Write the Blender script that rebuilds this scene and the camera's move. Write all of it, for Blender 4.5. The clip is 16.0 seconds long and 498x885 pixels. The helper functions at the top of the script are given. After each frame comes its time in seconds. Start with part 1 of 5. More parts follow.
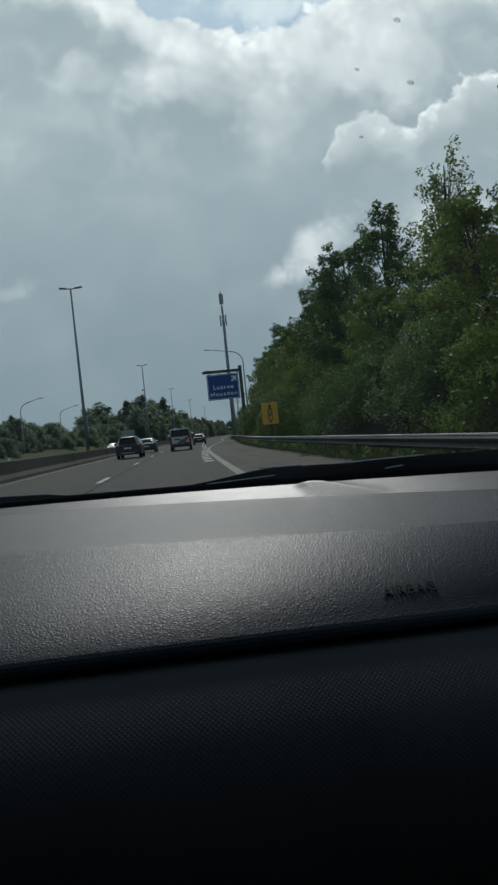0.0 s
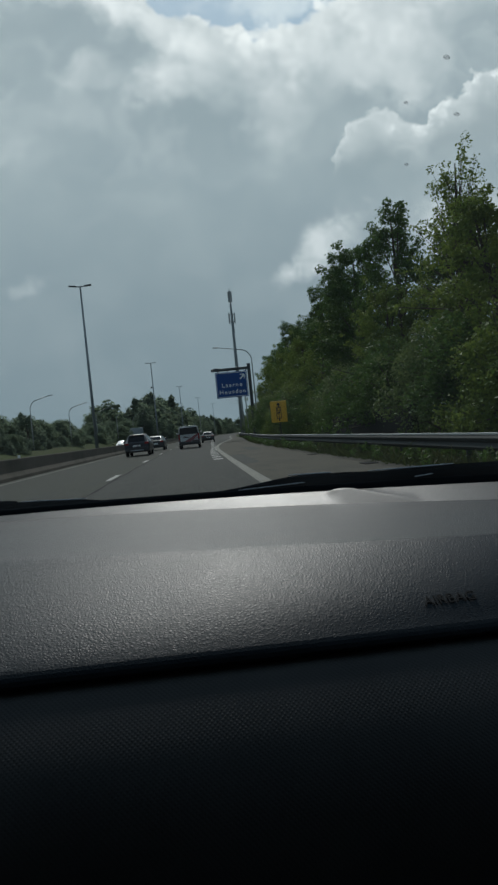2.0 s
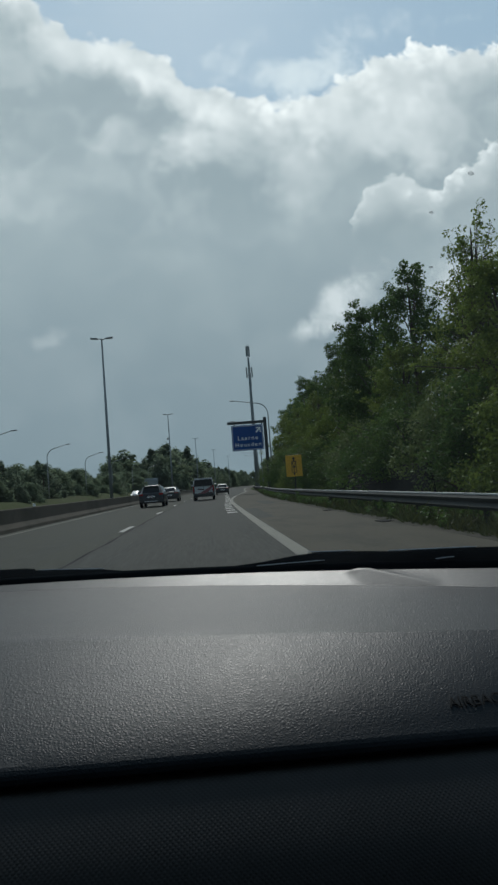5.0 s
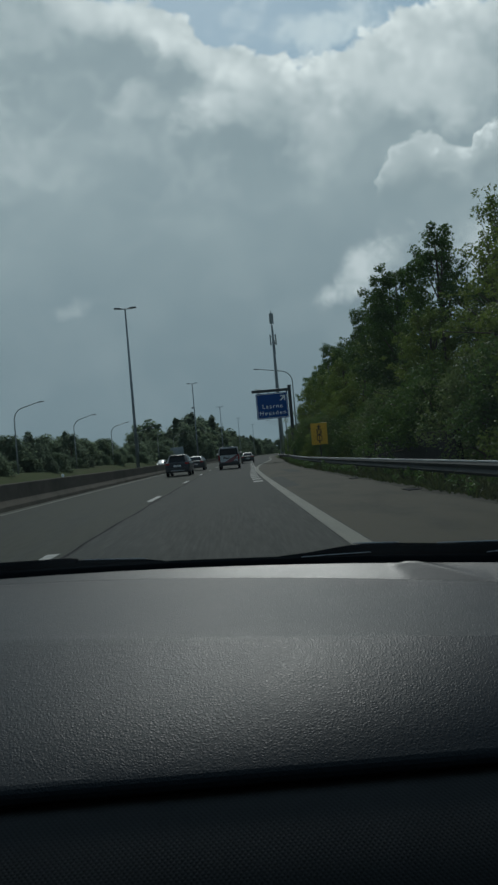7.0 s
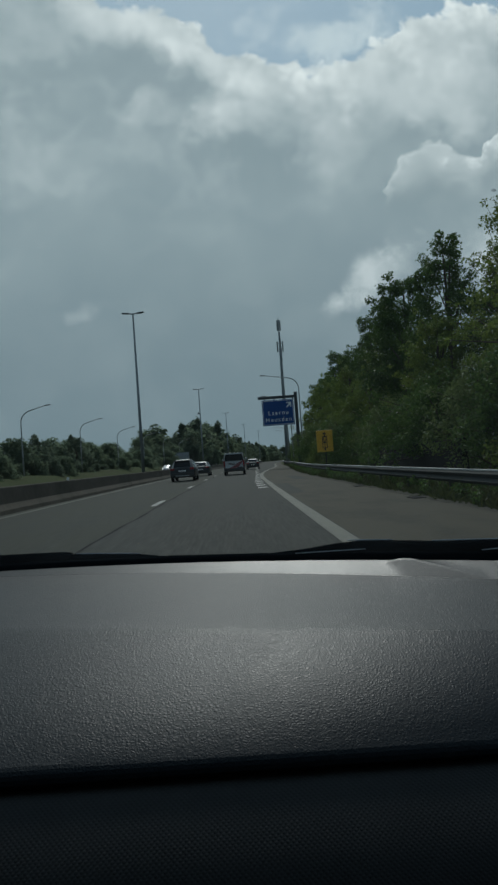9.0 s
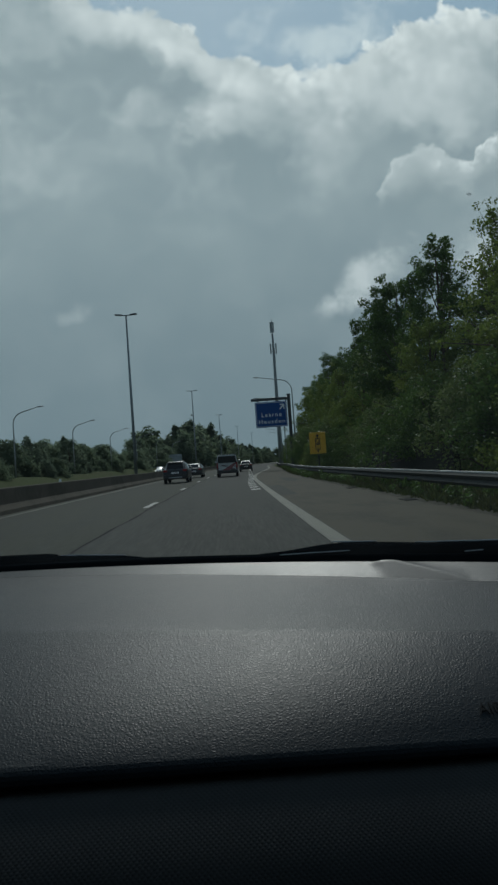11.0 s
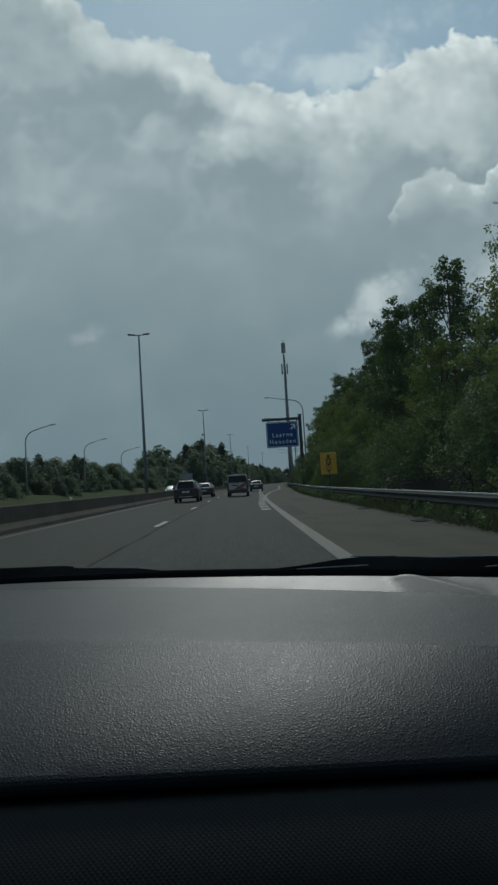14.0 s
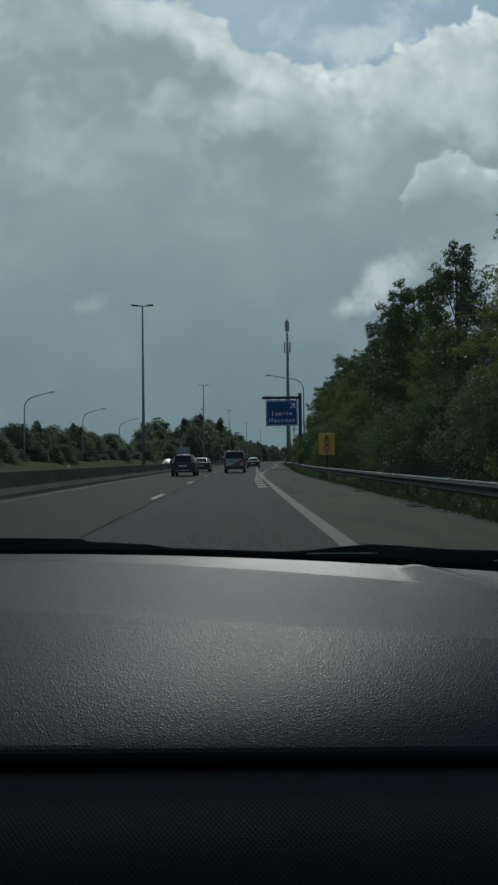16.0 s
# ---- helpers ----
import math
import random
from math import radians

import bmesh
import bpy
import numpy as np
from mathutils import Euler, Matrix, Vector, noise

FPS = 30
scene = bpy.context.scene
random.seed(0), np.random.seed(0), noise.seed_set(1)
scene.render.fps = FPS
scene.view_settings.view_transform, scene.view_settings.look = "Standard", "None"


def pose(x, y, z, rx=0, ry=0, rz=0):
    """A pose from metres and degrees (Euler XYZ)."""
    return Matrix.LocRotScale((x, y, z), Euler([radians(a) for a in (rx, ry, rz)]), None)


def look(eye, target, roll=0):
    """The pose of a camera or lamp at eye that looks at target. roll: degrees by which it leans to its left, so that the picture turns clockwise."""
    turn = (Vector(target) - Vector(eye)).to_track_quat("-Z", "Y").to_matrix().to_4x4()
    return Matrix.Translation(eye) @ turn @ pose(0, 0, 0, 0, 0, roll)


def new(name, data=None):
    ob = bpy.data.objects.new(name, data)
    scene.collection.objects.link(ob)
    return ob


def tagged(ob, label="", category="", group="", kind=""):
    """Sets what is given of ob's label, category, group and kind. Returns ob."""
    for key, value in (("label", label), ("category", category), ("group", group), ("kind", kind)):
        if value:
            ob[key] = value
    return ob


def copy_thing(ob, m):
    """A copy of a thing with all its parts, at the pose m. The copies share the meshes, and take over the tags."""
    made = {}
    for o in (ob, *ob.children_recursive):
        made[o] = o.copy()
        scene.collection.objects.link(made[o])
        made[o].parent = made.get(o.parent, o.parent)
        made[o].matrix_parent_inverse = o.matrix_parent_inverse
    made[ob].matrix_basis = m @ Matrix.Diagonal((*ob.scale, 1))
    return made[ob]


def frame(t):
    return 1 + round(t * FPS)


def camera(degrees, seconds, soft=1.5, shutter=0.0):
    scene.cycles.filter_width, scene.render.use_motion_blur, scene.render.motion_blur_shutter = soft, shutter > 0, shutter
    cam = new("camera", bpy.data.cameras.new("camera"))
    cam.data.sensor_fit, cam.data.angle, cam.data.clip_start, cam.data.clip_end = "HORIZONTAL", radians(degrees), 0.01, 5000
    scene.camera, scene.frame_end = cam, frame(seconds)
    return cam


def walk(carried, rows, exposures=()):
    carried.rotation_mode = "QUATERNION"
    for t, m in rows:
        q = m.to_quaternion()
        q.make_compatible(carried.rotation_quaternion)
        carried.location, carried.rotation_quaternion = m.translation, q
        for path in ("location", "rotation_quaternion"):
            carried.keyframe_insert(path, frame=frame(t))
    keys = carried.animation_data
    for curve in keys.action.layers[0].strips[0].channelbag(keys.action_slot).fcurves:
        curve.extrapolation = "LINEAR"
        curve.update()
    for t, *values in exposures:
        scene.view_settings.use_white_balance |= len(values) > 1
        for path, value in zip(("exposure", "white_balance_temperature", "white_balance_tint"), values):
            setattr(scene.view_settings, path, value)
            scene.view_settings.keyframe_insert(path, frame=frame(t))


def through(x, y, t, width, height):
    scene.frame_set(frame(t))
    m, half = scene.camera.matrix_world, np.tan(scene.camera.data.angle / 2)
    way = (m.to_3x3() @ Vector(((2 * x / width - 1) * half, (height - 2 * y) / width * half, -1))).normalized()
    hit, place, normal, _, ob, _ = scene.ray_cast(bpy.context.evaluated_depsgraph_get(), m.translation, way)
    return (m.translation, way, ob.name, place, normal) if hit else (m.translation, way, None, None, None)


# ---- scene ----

# Seconds; place of the camera; pitch, roll, yaw in degrees.
ROWS = [
    (0.0, 0.0527, -0.0077, 1.0657, -0.99, 5.98, -6.11),
    (0.5, 0.0270, -0.0413, 1.0881, -0.20, 5.00, -4.33),
    (1.0, 0.0197, -0.0379, 1.0832, -0.65, 5.37, -4.57),
    (1.5, 0.0122, -0.0266, 1.0801, -1.48, 5.52, -4.56),
    (2.0, 0.0123, -0.0310, 1.0867, -1.11, 5.77, -5.38),
    (2.5, -0.0025, -0.0302, 1.0872, -1.21, 4.97, -4.96),
    (3.0, -0.0153, -0.0371, 1.1025, 1.58, 4.16, -4.10),
    (5.5, 0.0082, -0.0359, 1.1260, 3.74, 4.59, -4.12),
    (6.0, -0.0080, -0.0156, 1.1367, -0.19, 5.84, -3.64),
    (6.5, -0.0301, -0.0205, 1.1709, 4.20, 3.98, -2.35),
    (7.0, -0.0212, -0.0145, 1.1670, 1.06, 4.97, -1.84),
    (7.5, -0.0042, -0.0213, 1.1674, 2.36, 3.67, -1.35),
    (8.0, -0.0064, -0.0053, 1.1484, -0.09, 6.87, -1.97),
    (8.5, -0.0104, -0.0004, 1.1407, 0.06, 5.98, -2.84),
    (9.0, -0.0056, -0.0113, 1.1464, 1.67, 4.10, -1.36),
    (11.5, 0.0205, -0.0135, 1.1437, 1.78, 4.26, -2.26),
    (12.0, 0.0352, -0.0075, 1.1361, 1.55, 5.83, -2.42),
    (12.5, 0.0202, -0.0101, 1.1340, 1.28, 3.80, -0.46),
    (13.0, 0.0071, -0.0126, 1.1320, 2.28, 3.83, -1.01),
    (13.5, -0.0028, -0.0120, 1.1264, 1.25, 4.79, -1.28),
    (14.0, -0.0047, -0.0111, 1.1337, 3.64, 3.51, -1.04),
    (14.5, -0.0088, -0.0133, 1.1229, 2.82, 4.25, -2.11),
    (15.0, -0.0417, -0.0029, 1.1244, 2.10, 3.78, -1.17),
    (15.5, -0.0394, -0.0091, 1.1321, 1.74, 2.85, -2.19),
    (16.0, -0.0353, -0.0220, 1.1464, 1.56, 0.74, -1.32),
]

cam = camera(42.5, 16.0, soft=2.6)
walk(cam, [(t, pose(x, y, z, 90 + p, r, w)) for t, x, y, z, p, r, w in ROWS],
     [(0.0, 0.38, 6250, 6), (1.5, 0.28, 6250, 6), (3.0, 0.25, 6250, 6), (5.5, 0.34, 6200, 6), (6.2, 0.1, 6160, 4), (7.0, 0.0, 6090, 2.0), (9.0, -0.01, 6090, 2.0), (11.5, -0.06, 6090, 1.5), (16.0, -0.06, 6090, 1.5)])

# ---- sky and sun ----
SUN_EL, SUN_AZ = 43.0, 1.0
sun = new("sun", bpy.data.lights.new("sun", "SUN"))
sun.data.energy, sun.data.angle, sun.data.color = 1.7, radians(14), (1.0, 0.963, 0.905)
sun.matrix_world = look((0, 0, 0), (-math.sin(radians(SUN_AZ)), -math.cos(radians(SUN_AZ)), -math.tan(radians(SUN_EL))))

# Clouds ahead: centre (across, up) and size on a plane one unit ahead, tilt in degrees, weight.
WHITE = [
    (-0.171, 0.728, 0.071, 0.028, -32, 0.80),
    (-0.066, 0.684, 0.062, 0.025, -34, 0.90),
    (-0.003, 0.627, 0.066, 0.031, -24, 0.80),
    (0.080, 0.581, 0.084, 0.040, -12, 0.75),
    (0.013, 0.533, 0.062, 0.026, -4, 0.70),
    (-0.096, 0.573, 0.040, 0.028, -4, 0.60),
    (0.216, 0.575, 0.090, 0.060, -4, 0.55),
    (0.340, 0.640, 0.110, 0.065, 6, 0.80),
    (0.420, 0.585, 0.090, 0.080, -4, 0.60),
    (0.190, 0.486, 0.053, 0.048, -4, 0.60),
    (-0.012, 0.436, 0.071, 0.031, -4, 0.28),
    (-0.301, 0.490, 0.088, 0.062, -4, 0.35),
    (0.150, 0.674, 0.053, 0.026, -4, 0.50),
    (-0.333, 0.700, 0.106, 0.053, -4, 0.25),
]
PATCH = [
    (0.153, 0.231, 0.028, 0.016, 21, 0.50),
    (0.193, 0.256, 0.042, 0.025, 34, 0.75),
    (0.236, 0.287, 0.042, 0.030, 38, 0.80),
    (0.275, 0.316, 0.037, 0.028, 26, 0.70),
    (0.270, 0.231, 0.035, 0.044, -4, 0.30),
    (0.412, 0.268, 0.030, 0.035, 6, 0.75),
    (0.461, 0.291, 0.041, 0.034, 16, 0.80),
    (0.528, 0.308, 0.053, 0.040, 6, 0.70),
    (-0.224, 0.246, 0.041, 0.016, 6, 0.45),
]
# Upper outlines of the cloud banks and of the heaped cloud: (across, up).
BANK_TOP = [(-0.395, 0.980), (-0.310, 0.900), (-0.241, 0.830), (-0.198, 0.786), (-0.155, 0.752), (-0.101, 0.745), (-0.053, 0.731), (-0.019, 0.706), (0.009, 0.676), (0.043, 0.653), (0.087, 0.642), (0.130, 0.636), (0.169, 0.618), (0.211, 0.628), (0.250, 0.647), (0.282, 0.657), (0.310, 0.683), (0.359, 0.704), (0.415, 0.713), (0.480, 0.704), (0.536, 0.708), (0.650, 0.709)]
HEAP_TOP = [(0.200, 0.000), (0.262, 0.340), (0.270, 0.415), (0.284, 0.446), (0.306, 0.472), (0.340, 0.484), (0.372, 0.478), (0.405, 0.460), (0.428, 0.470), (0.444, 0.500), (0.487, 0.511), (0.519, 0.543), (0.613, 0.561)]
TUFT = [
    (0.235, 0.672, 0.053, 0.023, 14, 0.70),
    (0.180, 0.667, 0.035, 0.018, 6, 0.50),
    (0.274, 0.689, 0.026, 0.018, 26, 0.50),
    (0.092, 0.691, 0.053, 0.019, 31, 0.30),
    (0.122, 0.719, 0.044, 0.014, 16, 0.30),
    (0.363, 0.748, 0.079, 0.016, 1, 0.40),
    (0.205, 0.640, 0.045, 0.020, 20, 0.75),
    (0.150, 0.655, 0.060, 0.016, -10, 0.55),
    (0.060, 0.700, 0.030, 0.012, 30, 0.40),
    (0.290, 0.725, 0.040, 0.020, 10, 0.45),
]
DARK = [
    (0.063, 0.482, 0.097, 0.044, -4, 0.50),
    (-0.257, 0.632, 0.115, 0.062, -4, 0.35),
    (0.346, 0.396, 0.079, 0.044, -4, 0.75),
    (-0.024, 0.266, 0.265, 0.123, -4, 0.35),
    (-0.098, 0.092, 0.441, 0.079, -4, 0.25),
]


class Nodes:
    """A short way to write shader nodes."""

    def __init__(self, tree):
        self.t = tree
        tree.nodes.clear()

    def add(self, kind, **settings):
        n = self.t.nodes.new(kind)
        for k, v in settings.items():
            if k == "op":
                n.operation = v
            elif k == "blend":
                n.blend_type = v
            elif k == "data":
                n.data_type = v
        return n

    def put(self, a, b):
        self.t.links.new(a, b)

    def feed(self, sock, v):
        if isinstance(v, bpy.types.NodeSocket):
            self.put(v, sock)
        else:
            sock.default_value = v

    def math(self, op, a, b=0.0, clamp=False):
        n = self.add("ShaderNodeMath", op=op)
        n.use_clamp = clamp
        self.feed(n.inputs[0], a)
        self.feed(n.inputs[1], b)
        return n.outputs[0]

    def mix(self, f, a, b, blend="MIX"):
        n = self.add("ShaderNodeMix", data="RGBA")
        n.blend_type = blend
        self.feed(n.inputs[0], f)
        self.feed(n.inputs[6], a if isinstance(a, bpy.types.NodeSocket) else (*a, 1))
        self.feed(n.inputs[7], b if isinstance(b, bpy.types.NodeSocket) else (*b, 1))
        return n.outputs[2]

    def ramp(self, v, lo, hi, to_lo=0.0, to_hi=1.0, smooth=True):
        n = self.add("ShaderNodeMapRange")
        n.interpolation_type = "SMOOTHSTEP" if smooth else "LINEAR"
        self.feed(n.inputs[0], v)
        for i, x in enumerate((lo, hi, to_lo, to_hi)):
            n.inputs[i + 1].default_value = x
        return n.outputs[0]

    def noise(self, co, scale, detail=4.0, rough=0.55, distort=0.0):
        n = self.add("ShaderNodeTexNoise")
        if co is not None:
            self.put(co, n.inputs["Vector"])
        n.inputs["Scale"].default_value, n.inputs["Detail"].default_value = scale, detail
        n.inputs["Roughness"].default_value, n.inputs["Distortion"].default_value = rough, distort
        return n

    def stretch(self, co, x, y, z, rot=(0, 0, 0)):
        n = self.add("ShaderNodeMapping")
        self.put(co, n.inputs[0])
        n.inputs[3].default_value = (x, y, z)
        n.inputs[2].default_value = [radians(a) for a in rot]
        return n.outputs[0]


def build_world():
    world = bpy.data.worlds.new("sky")
    scene.world = world
    world.use_nodes = True
    k = Nodes(world.node_tree)
    co = k.add("ShaderNodeTexCoord").outputs["Generated"]
    sep = k.add("ShaderNodeSeparateXYZ")
    k.put(co, sep.inputs[0])
    ahead = k.math("MAXIMUM", sep.outputs[1], 0.22)
    u, v = k.math("DIVIDE", sep.outputs[0], ahead), k.math("DIVIDE", sep.outputs[2], ahead)
    flat = k.add("ShaderNodeCombineXYZ")
    k.put(u, flat.inputs[0])
    k.put(v, flat.inputs[1])
    flat = flat.outputs[0]

    def warp(scale, amount, detail):
        nz = k.noise(flat, scale, detail, 0.6)
        a = k.add("ShaderNodeVectorMath", op="SUBTRACT")
        k.put(nz.outputs["Color"], a.inputs[0])
        a.inputs[1].default_value = (0.5, 0.5, 0.5)
        b = k.add("ShaderNodeVectorMath", op="SCALE")
        k.put(a.outputs[0], b.inputs[0])
        b.inputs["Scale"].default_value = amount
        c = k.add("ShaderNodeVectorMath", op="ADD")
        k.put(flat, c.inputs[0])
        k.put(b.outputs[0], c.inputs[1])
        return c.outputs[0]

    soft, crisp = warp(7.0, 0.16, 8.0), warp(17.0, 0.085, 9.0)

    def lobes(rows, where, reach):
        total = None
        for cu, cv, ru, rv, tilt, amp in rows:
            m = k.add("ShaderNodeMapping")
            m.vector_type = "TEXTURE"
            k.put(where, m.inputs[0])
            m.inputs[1].default_value = (cu, cv, 0)
            m.inputs[2].default_value = (0, 0, radians(tilt))
            m.inputs[3].default_value = (ru, rv, 1)
            d = k.add("ShaderNodeVectorMath", op="LENGTH")
            k.put(m.outputs[0], d.inputs[0])
            g = k.ramp(d.outputs["Value"], 0.0, reach, amp, 0.0)
            total = g if total is None else k.math("ADD", total, g)
        return total

    fine = k.noise(flat, 14.0, 9.0, 0.62).outputs[0]
    broad = k.noise(flat, 4.0, 5.0, 0.55).outputs[0]
    sharp = k.noise(crisp, 24.0, 8.0, 0.6).outputs[0]
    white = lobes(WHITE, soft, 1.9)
    white = k.math("ADD", white, k.math("MULTIPLY", k.math("SUBTRACT", sharp, 0.5), 0.75))
    white = k.math("ADD", white, k.math("MULTIPLY", k.math("SUBTRACT", fine, 0.5), 0.75))
    white = k.math("ADD", white, k.math("MULTIPLY", k.math("SUBTRACT", broad, 0.5), 0.7))
    white = k.math("MULTIPLY", k.ramp(white, 0.12, 1.3, smooth=False), k.ramp(fine, 0.3, 0.7, 0.7, 1.08, smooth=False))
    white = k.math("MULTIPLY", white, k.ramp(v, 0.22, 0.55))
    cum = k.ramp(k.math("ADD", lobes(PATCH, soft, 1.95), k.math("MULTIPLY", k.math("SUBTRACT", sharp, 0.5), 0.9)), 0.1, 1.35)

    # Clouds lit along their upper edges from the sun behind them.
    def depth_under(outline, where):
        """How far a direction lies below an outline."""
        sp = k.add("ShaderNodeSeparateXYZ")
        k.put(where, sp.inputs[0])
        n = k.add("ShaderNodeValToRGB")
        n.color_ramp.interpolation = "LINEAR"
        e = n.color_ramp.elements
        for i, (pu, pv) in enumerate(outline):
            stop = e[i] if i < 2 else e.new(1.0)
            stop.position, stop.color = (pu + 0.5) / 1.2, (pv, pv, pv, 1)
        k.put(k.math("DIVIDE", k.math("ADD", sp.outputs[0], 0.5), 1.2), n.inputs[0])
        return k.math("SUBTRACT", n.outputs[0], sp.outputs[1])

    bulge = warp(21.0, 0.078, 8.0)
    cells = []
    for size, where in ((19.0, soft), (43.0, crisp)):
        vor = k.add("ShaderNodeTexVoronoi")
        vor.feature = "SMOOTH_F1"
        vor.inputs["Scale"].default_value, vor.inputs["Smoothness"].default_value = size, 0.35
        k.put(where, vor.inputs["Vector"])
        cells.append(vor.outputs["Distance"])
    puff = k.ramp(k.math("ADD", k.math("MULTIPLY", cells[0], 0.62), k.math("MULTIPLY", cells[1], 0.38)), 0.15, 0.62, 1.0, 0.0, smooth=False)
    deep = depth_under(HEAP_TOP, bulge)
    inside = k.math("MULTIPLY", k.ramp(deep, -0.004, 0.008), k.ramp(v, 0.375, 0.45))
    thin = k.math("MULTIPLY", k.ramp(deep, 0.0, 0.02, 1.0, 0.0), 0.25)
    wide = k.math("MULTIPLY", k.ramp(deep, 0.0, 0.075, 1.0, 0.0), 0.85)
    edge = k.math("MULTIPLY", inside, k.math("MULTIPLY", k.math("ADD", thin, wide), k.ramp(puff, 0.1, 0.9, 0.5, 1.15)))
    inside = k.math("MULTIPLY", inside, k.ramp(deep, 0.08, 0.2, 1.0, 0.0))
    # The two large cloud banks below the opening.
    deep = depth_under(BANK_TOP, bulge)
    bank = k.ramp(k.math("ADD", deep, k.math("MULTIPLY", k.math("SUBTRACT", puff, 0.5), 0.02)), -0.005, 0.01)
    crest = k.math("MULTIPLY", k.ramp(deep, 0.005, 0.095, 1.0, 0.0), k.ramp(fine, 0.3, 0.7, 0.45, 1.0))
    crest = k.math("MULTIPLY", k.math("ADD", crest, k.ramp(deep, 0.0, 0.02, 0.3, 0.0)), k.ramp(puff, 0.1, 0.9, 0.62, 1.15, smooth=False))
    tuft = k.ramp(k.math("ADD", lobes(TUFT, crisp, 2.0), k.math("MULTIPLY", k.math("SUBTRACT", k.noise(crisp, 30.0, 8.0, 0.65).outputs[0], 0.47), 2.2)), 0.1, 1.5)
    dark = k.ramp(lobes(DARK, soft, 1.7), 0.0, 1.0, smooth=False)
    sky = k.add("ShaderNodeTexSky")
    sky.sky_type, sky.sun_disc = "NISHITA", False
    sky.sun_elevation, sky.sun_rotation = radians(SUN_EL), radians(SUN_AZ)
    clear = k.mix(1.0, sky.outputs[0], (0.11, 0.11, 0.11), "MULTIPLY")

    bill = k.noise(soft, 5.0, 8.0, 0.6).outputs[0]
    grey = k.mix(k.ramp(bill, 0.3, 0.7), (0.226, 0.281, 0.310), (0.288, 0.341, 0.362))
    grey = k.mix(k.ramp(v, 0.42, 0.12, 0.0, 0.75), grey, (0.156, 0.207, 0.240))
    grey = k.mix(k.ramp(v, 0.0, 0.75, 0.0, 0.42, smooth=False), grey, (0.44, 0.49, 0.51))
    grey = k.mix(k.math("MULTIPLY", dark, 0.55), grey, (0.21, 0.265, 0.29))
    c = k.mix(k.math("MULTIPLY", white, k.ramp(puff, 0.1, 0.9, 0.8, 1.12, smooth=False)), grey, (0.72, 0.74, 0.74))
    c = k.mix(k.math("MULTIPLY", cum, k.ramp(sharp, 0.3, 0.7, 0.5, 0.9)), c, (0.58, 0.61, 0.62))
    c = k.mix(k.math("MULTIPLY", inside, 0.5), c, (0.3, 0.345, 0.362))
    c = k.mix(k.math("MULTIPLY", edge, 0.95, True), c, (0.76, 0.785, 0.785))
    c = k.mix(k.math("MULTIPLY", crest, 0.95, True), c, (0.82, 0.83, 0.82))
    open_sky = k.mix(0.08, (0.28, 0.378, 0.465), clear)
    # Billows: paler where a swelling faces up to the light, greyer under it.
    lifted = k.add("ShaderNodeVectorMath", op="ADD")
    k.put(soft, lifted.inputs[0])
    lifted.inputs[1].default_value = (0.006, 0.034, 0)
    relief = k.math("SUBTRACT", k.noise(soft, 5.5, 6.0, 0.5).outputs[0], k.noise(lifted.outputs[0], 5.5, 6.0, 0.5).outputs[0])
    body = k.ramp(v, 0.3, 0.6, 0.22, 1.0)
    c = k.mix(k.math("MULTIPLY", k.ramp(relief, 0.0, 0.2, 0.0, 0.28, smooth=False), body), c, (0.74, 0.76, 0.76))
    c = k.mix(k.math("MULTIPLY", k.ramp(relief, 0.0, -0.2, 0.0, 0.17, smooth=False), body), c, (0.2, 0.25, 0.275))
    open_sky = k.mix(k.math("MULTIPLY", tuft, 0.8), open_sky, (0.63, 0.68, 0.70))
    c = k.mix(bank, open_sky, c)
    # Clearer and deeper overhead.
    c = k.mix(k.ramp(v, 0.8, 1.2, 0.0, 0.88), c, (0.16, 0.225, 0.29))
    # Thin haze towards the horizon.
    c = k.mix(k.ramp(v, 0.0, 0.1, 0.5, 0.0), c, (0.182, 0.234, 0.262))
    bg = k.add("ShaderNodeBackground")
    k.put(c, bg.inputs[0])
    bg.inputs[1].default_value = 1.0
    out = k.add("ShaderNodeOutputWorld")
    k.put(bg.outputs[0], out.inputs[0])


build_world()


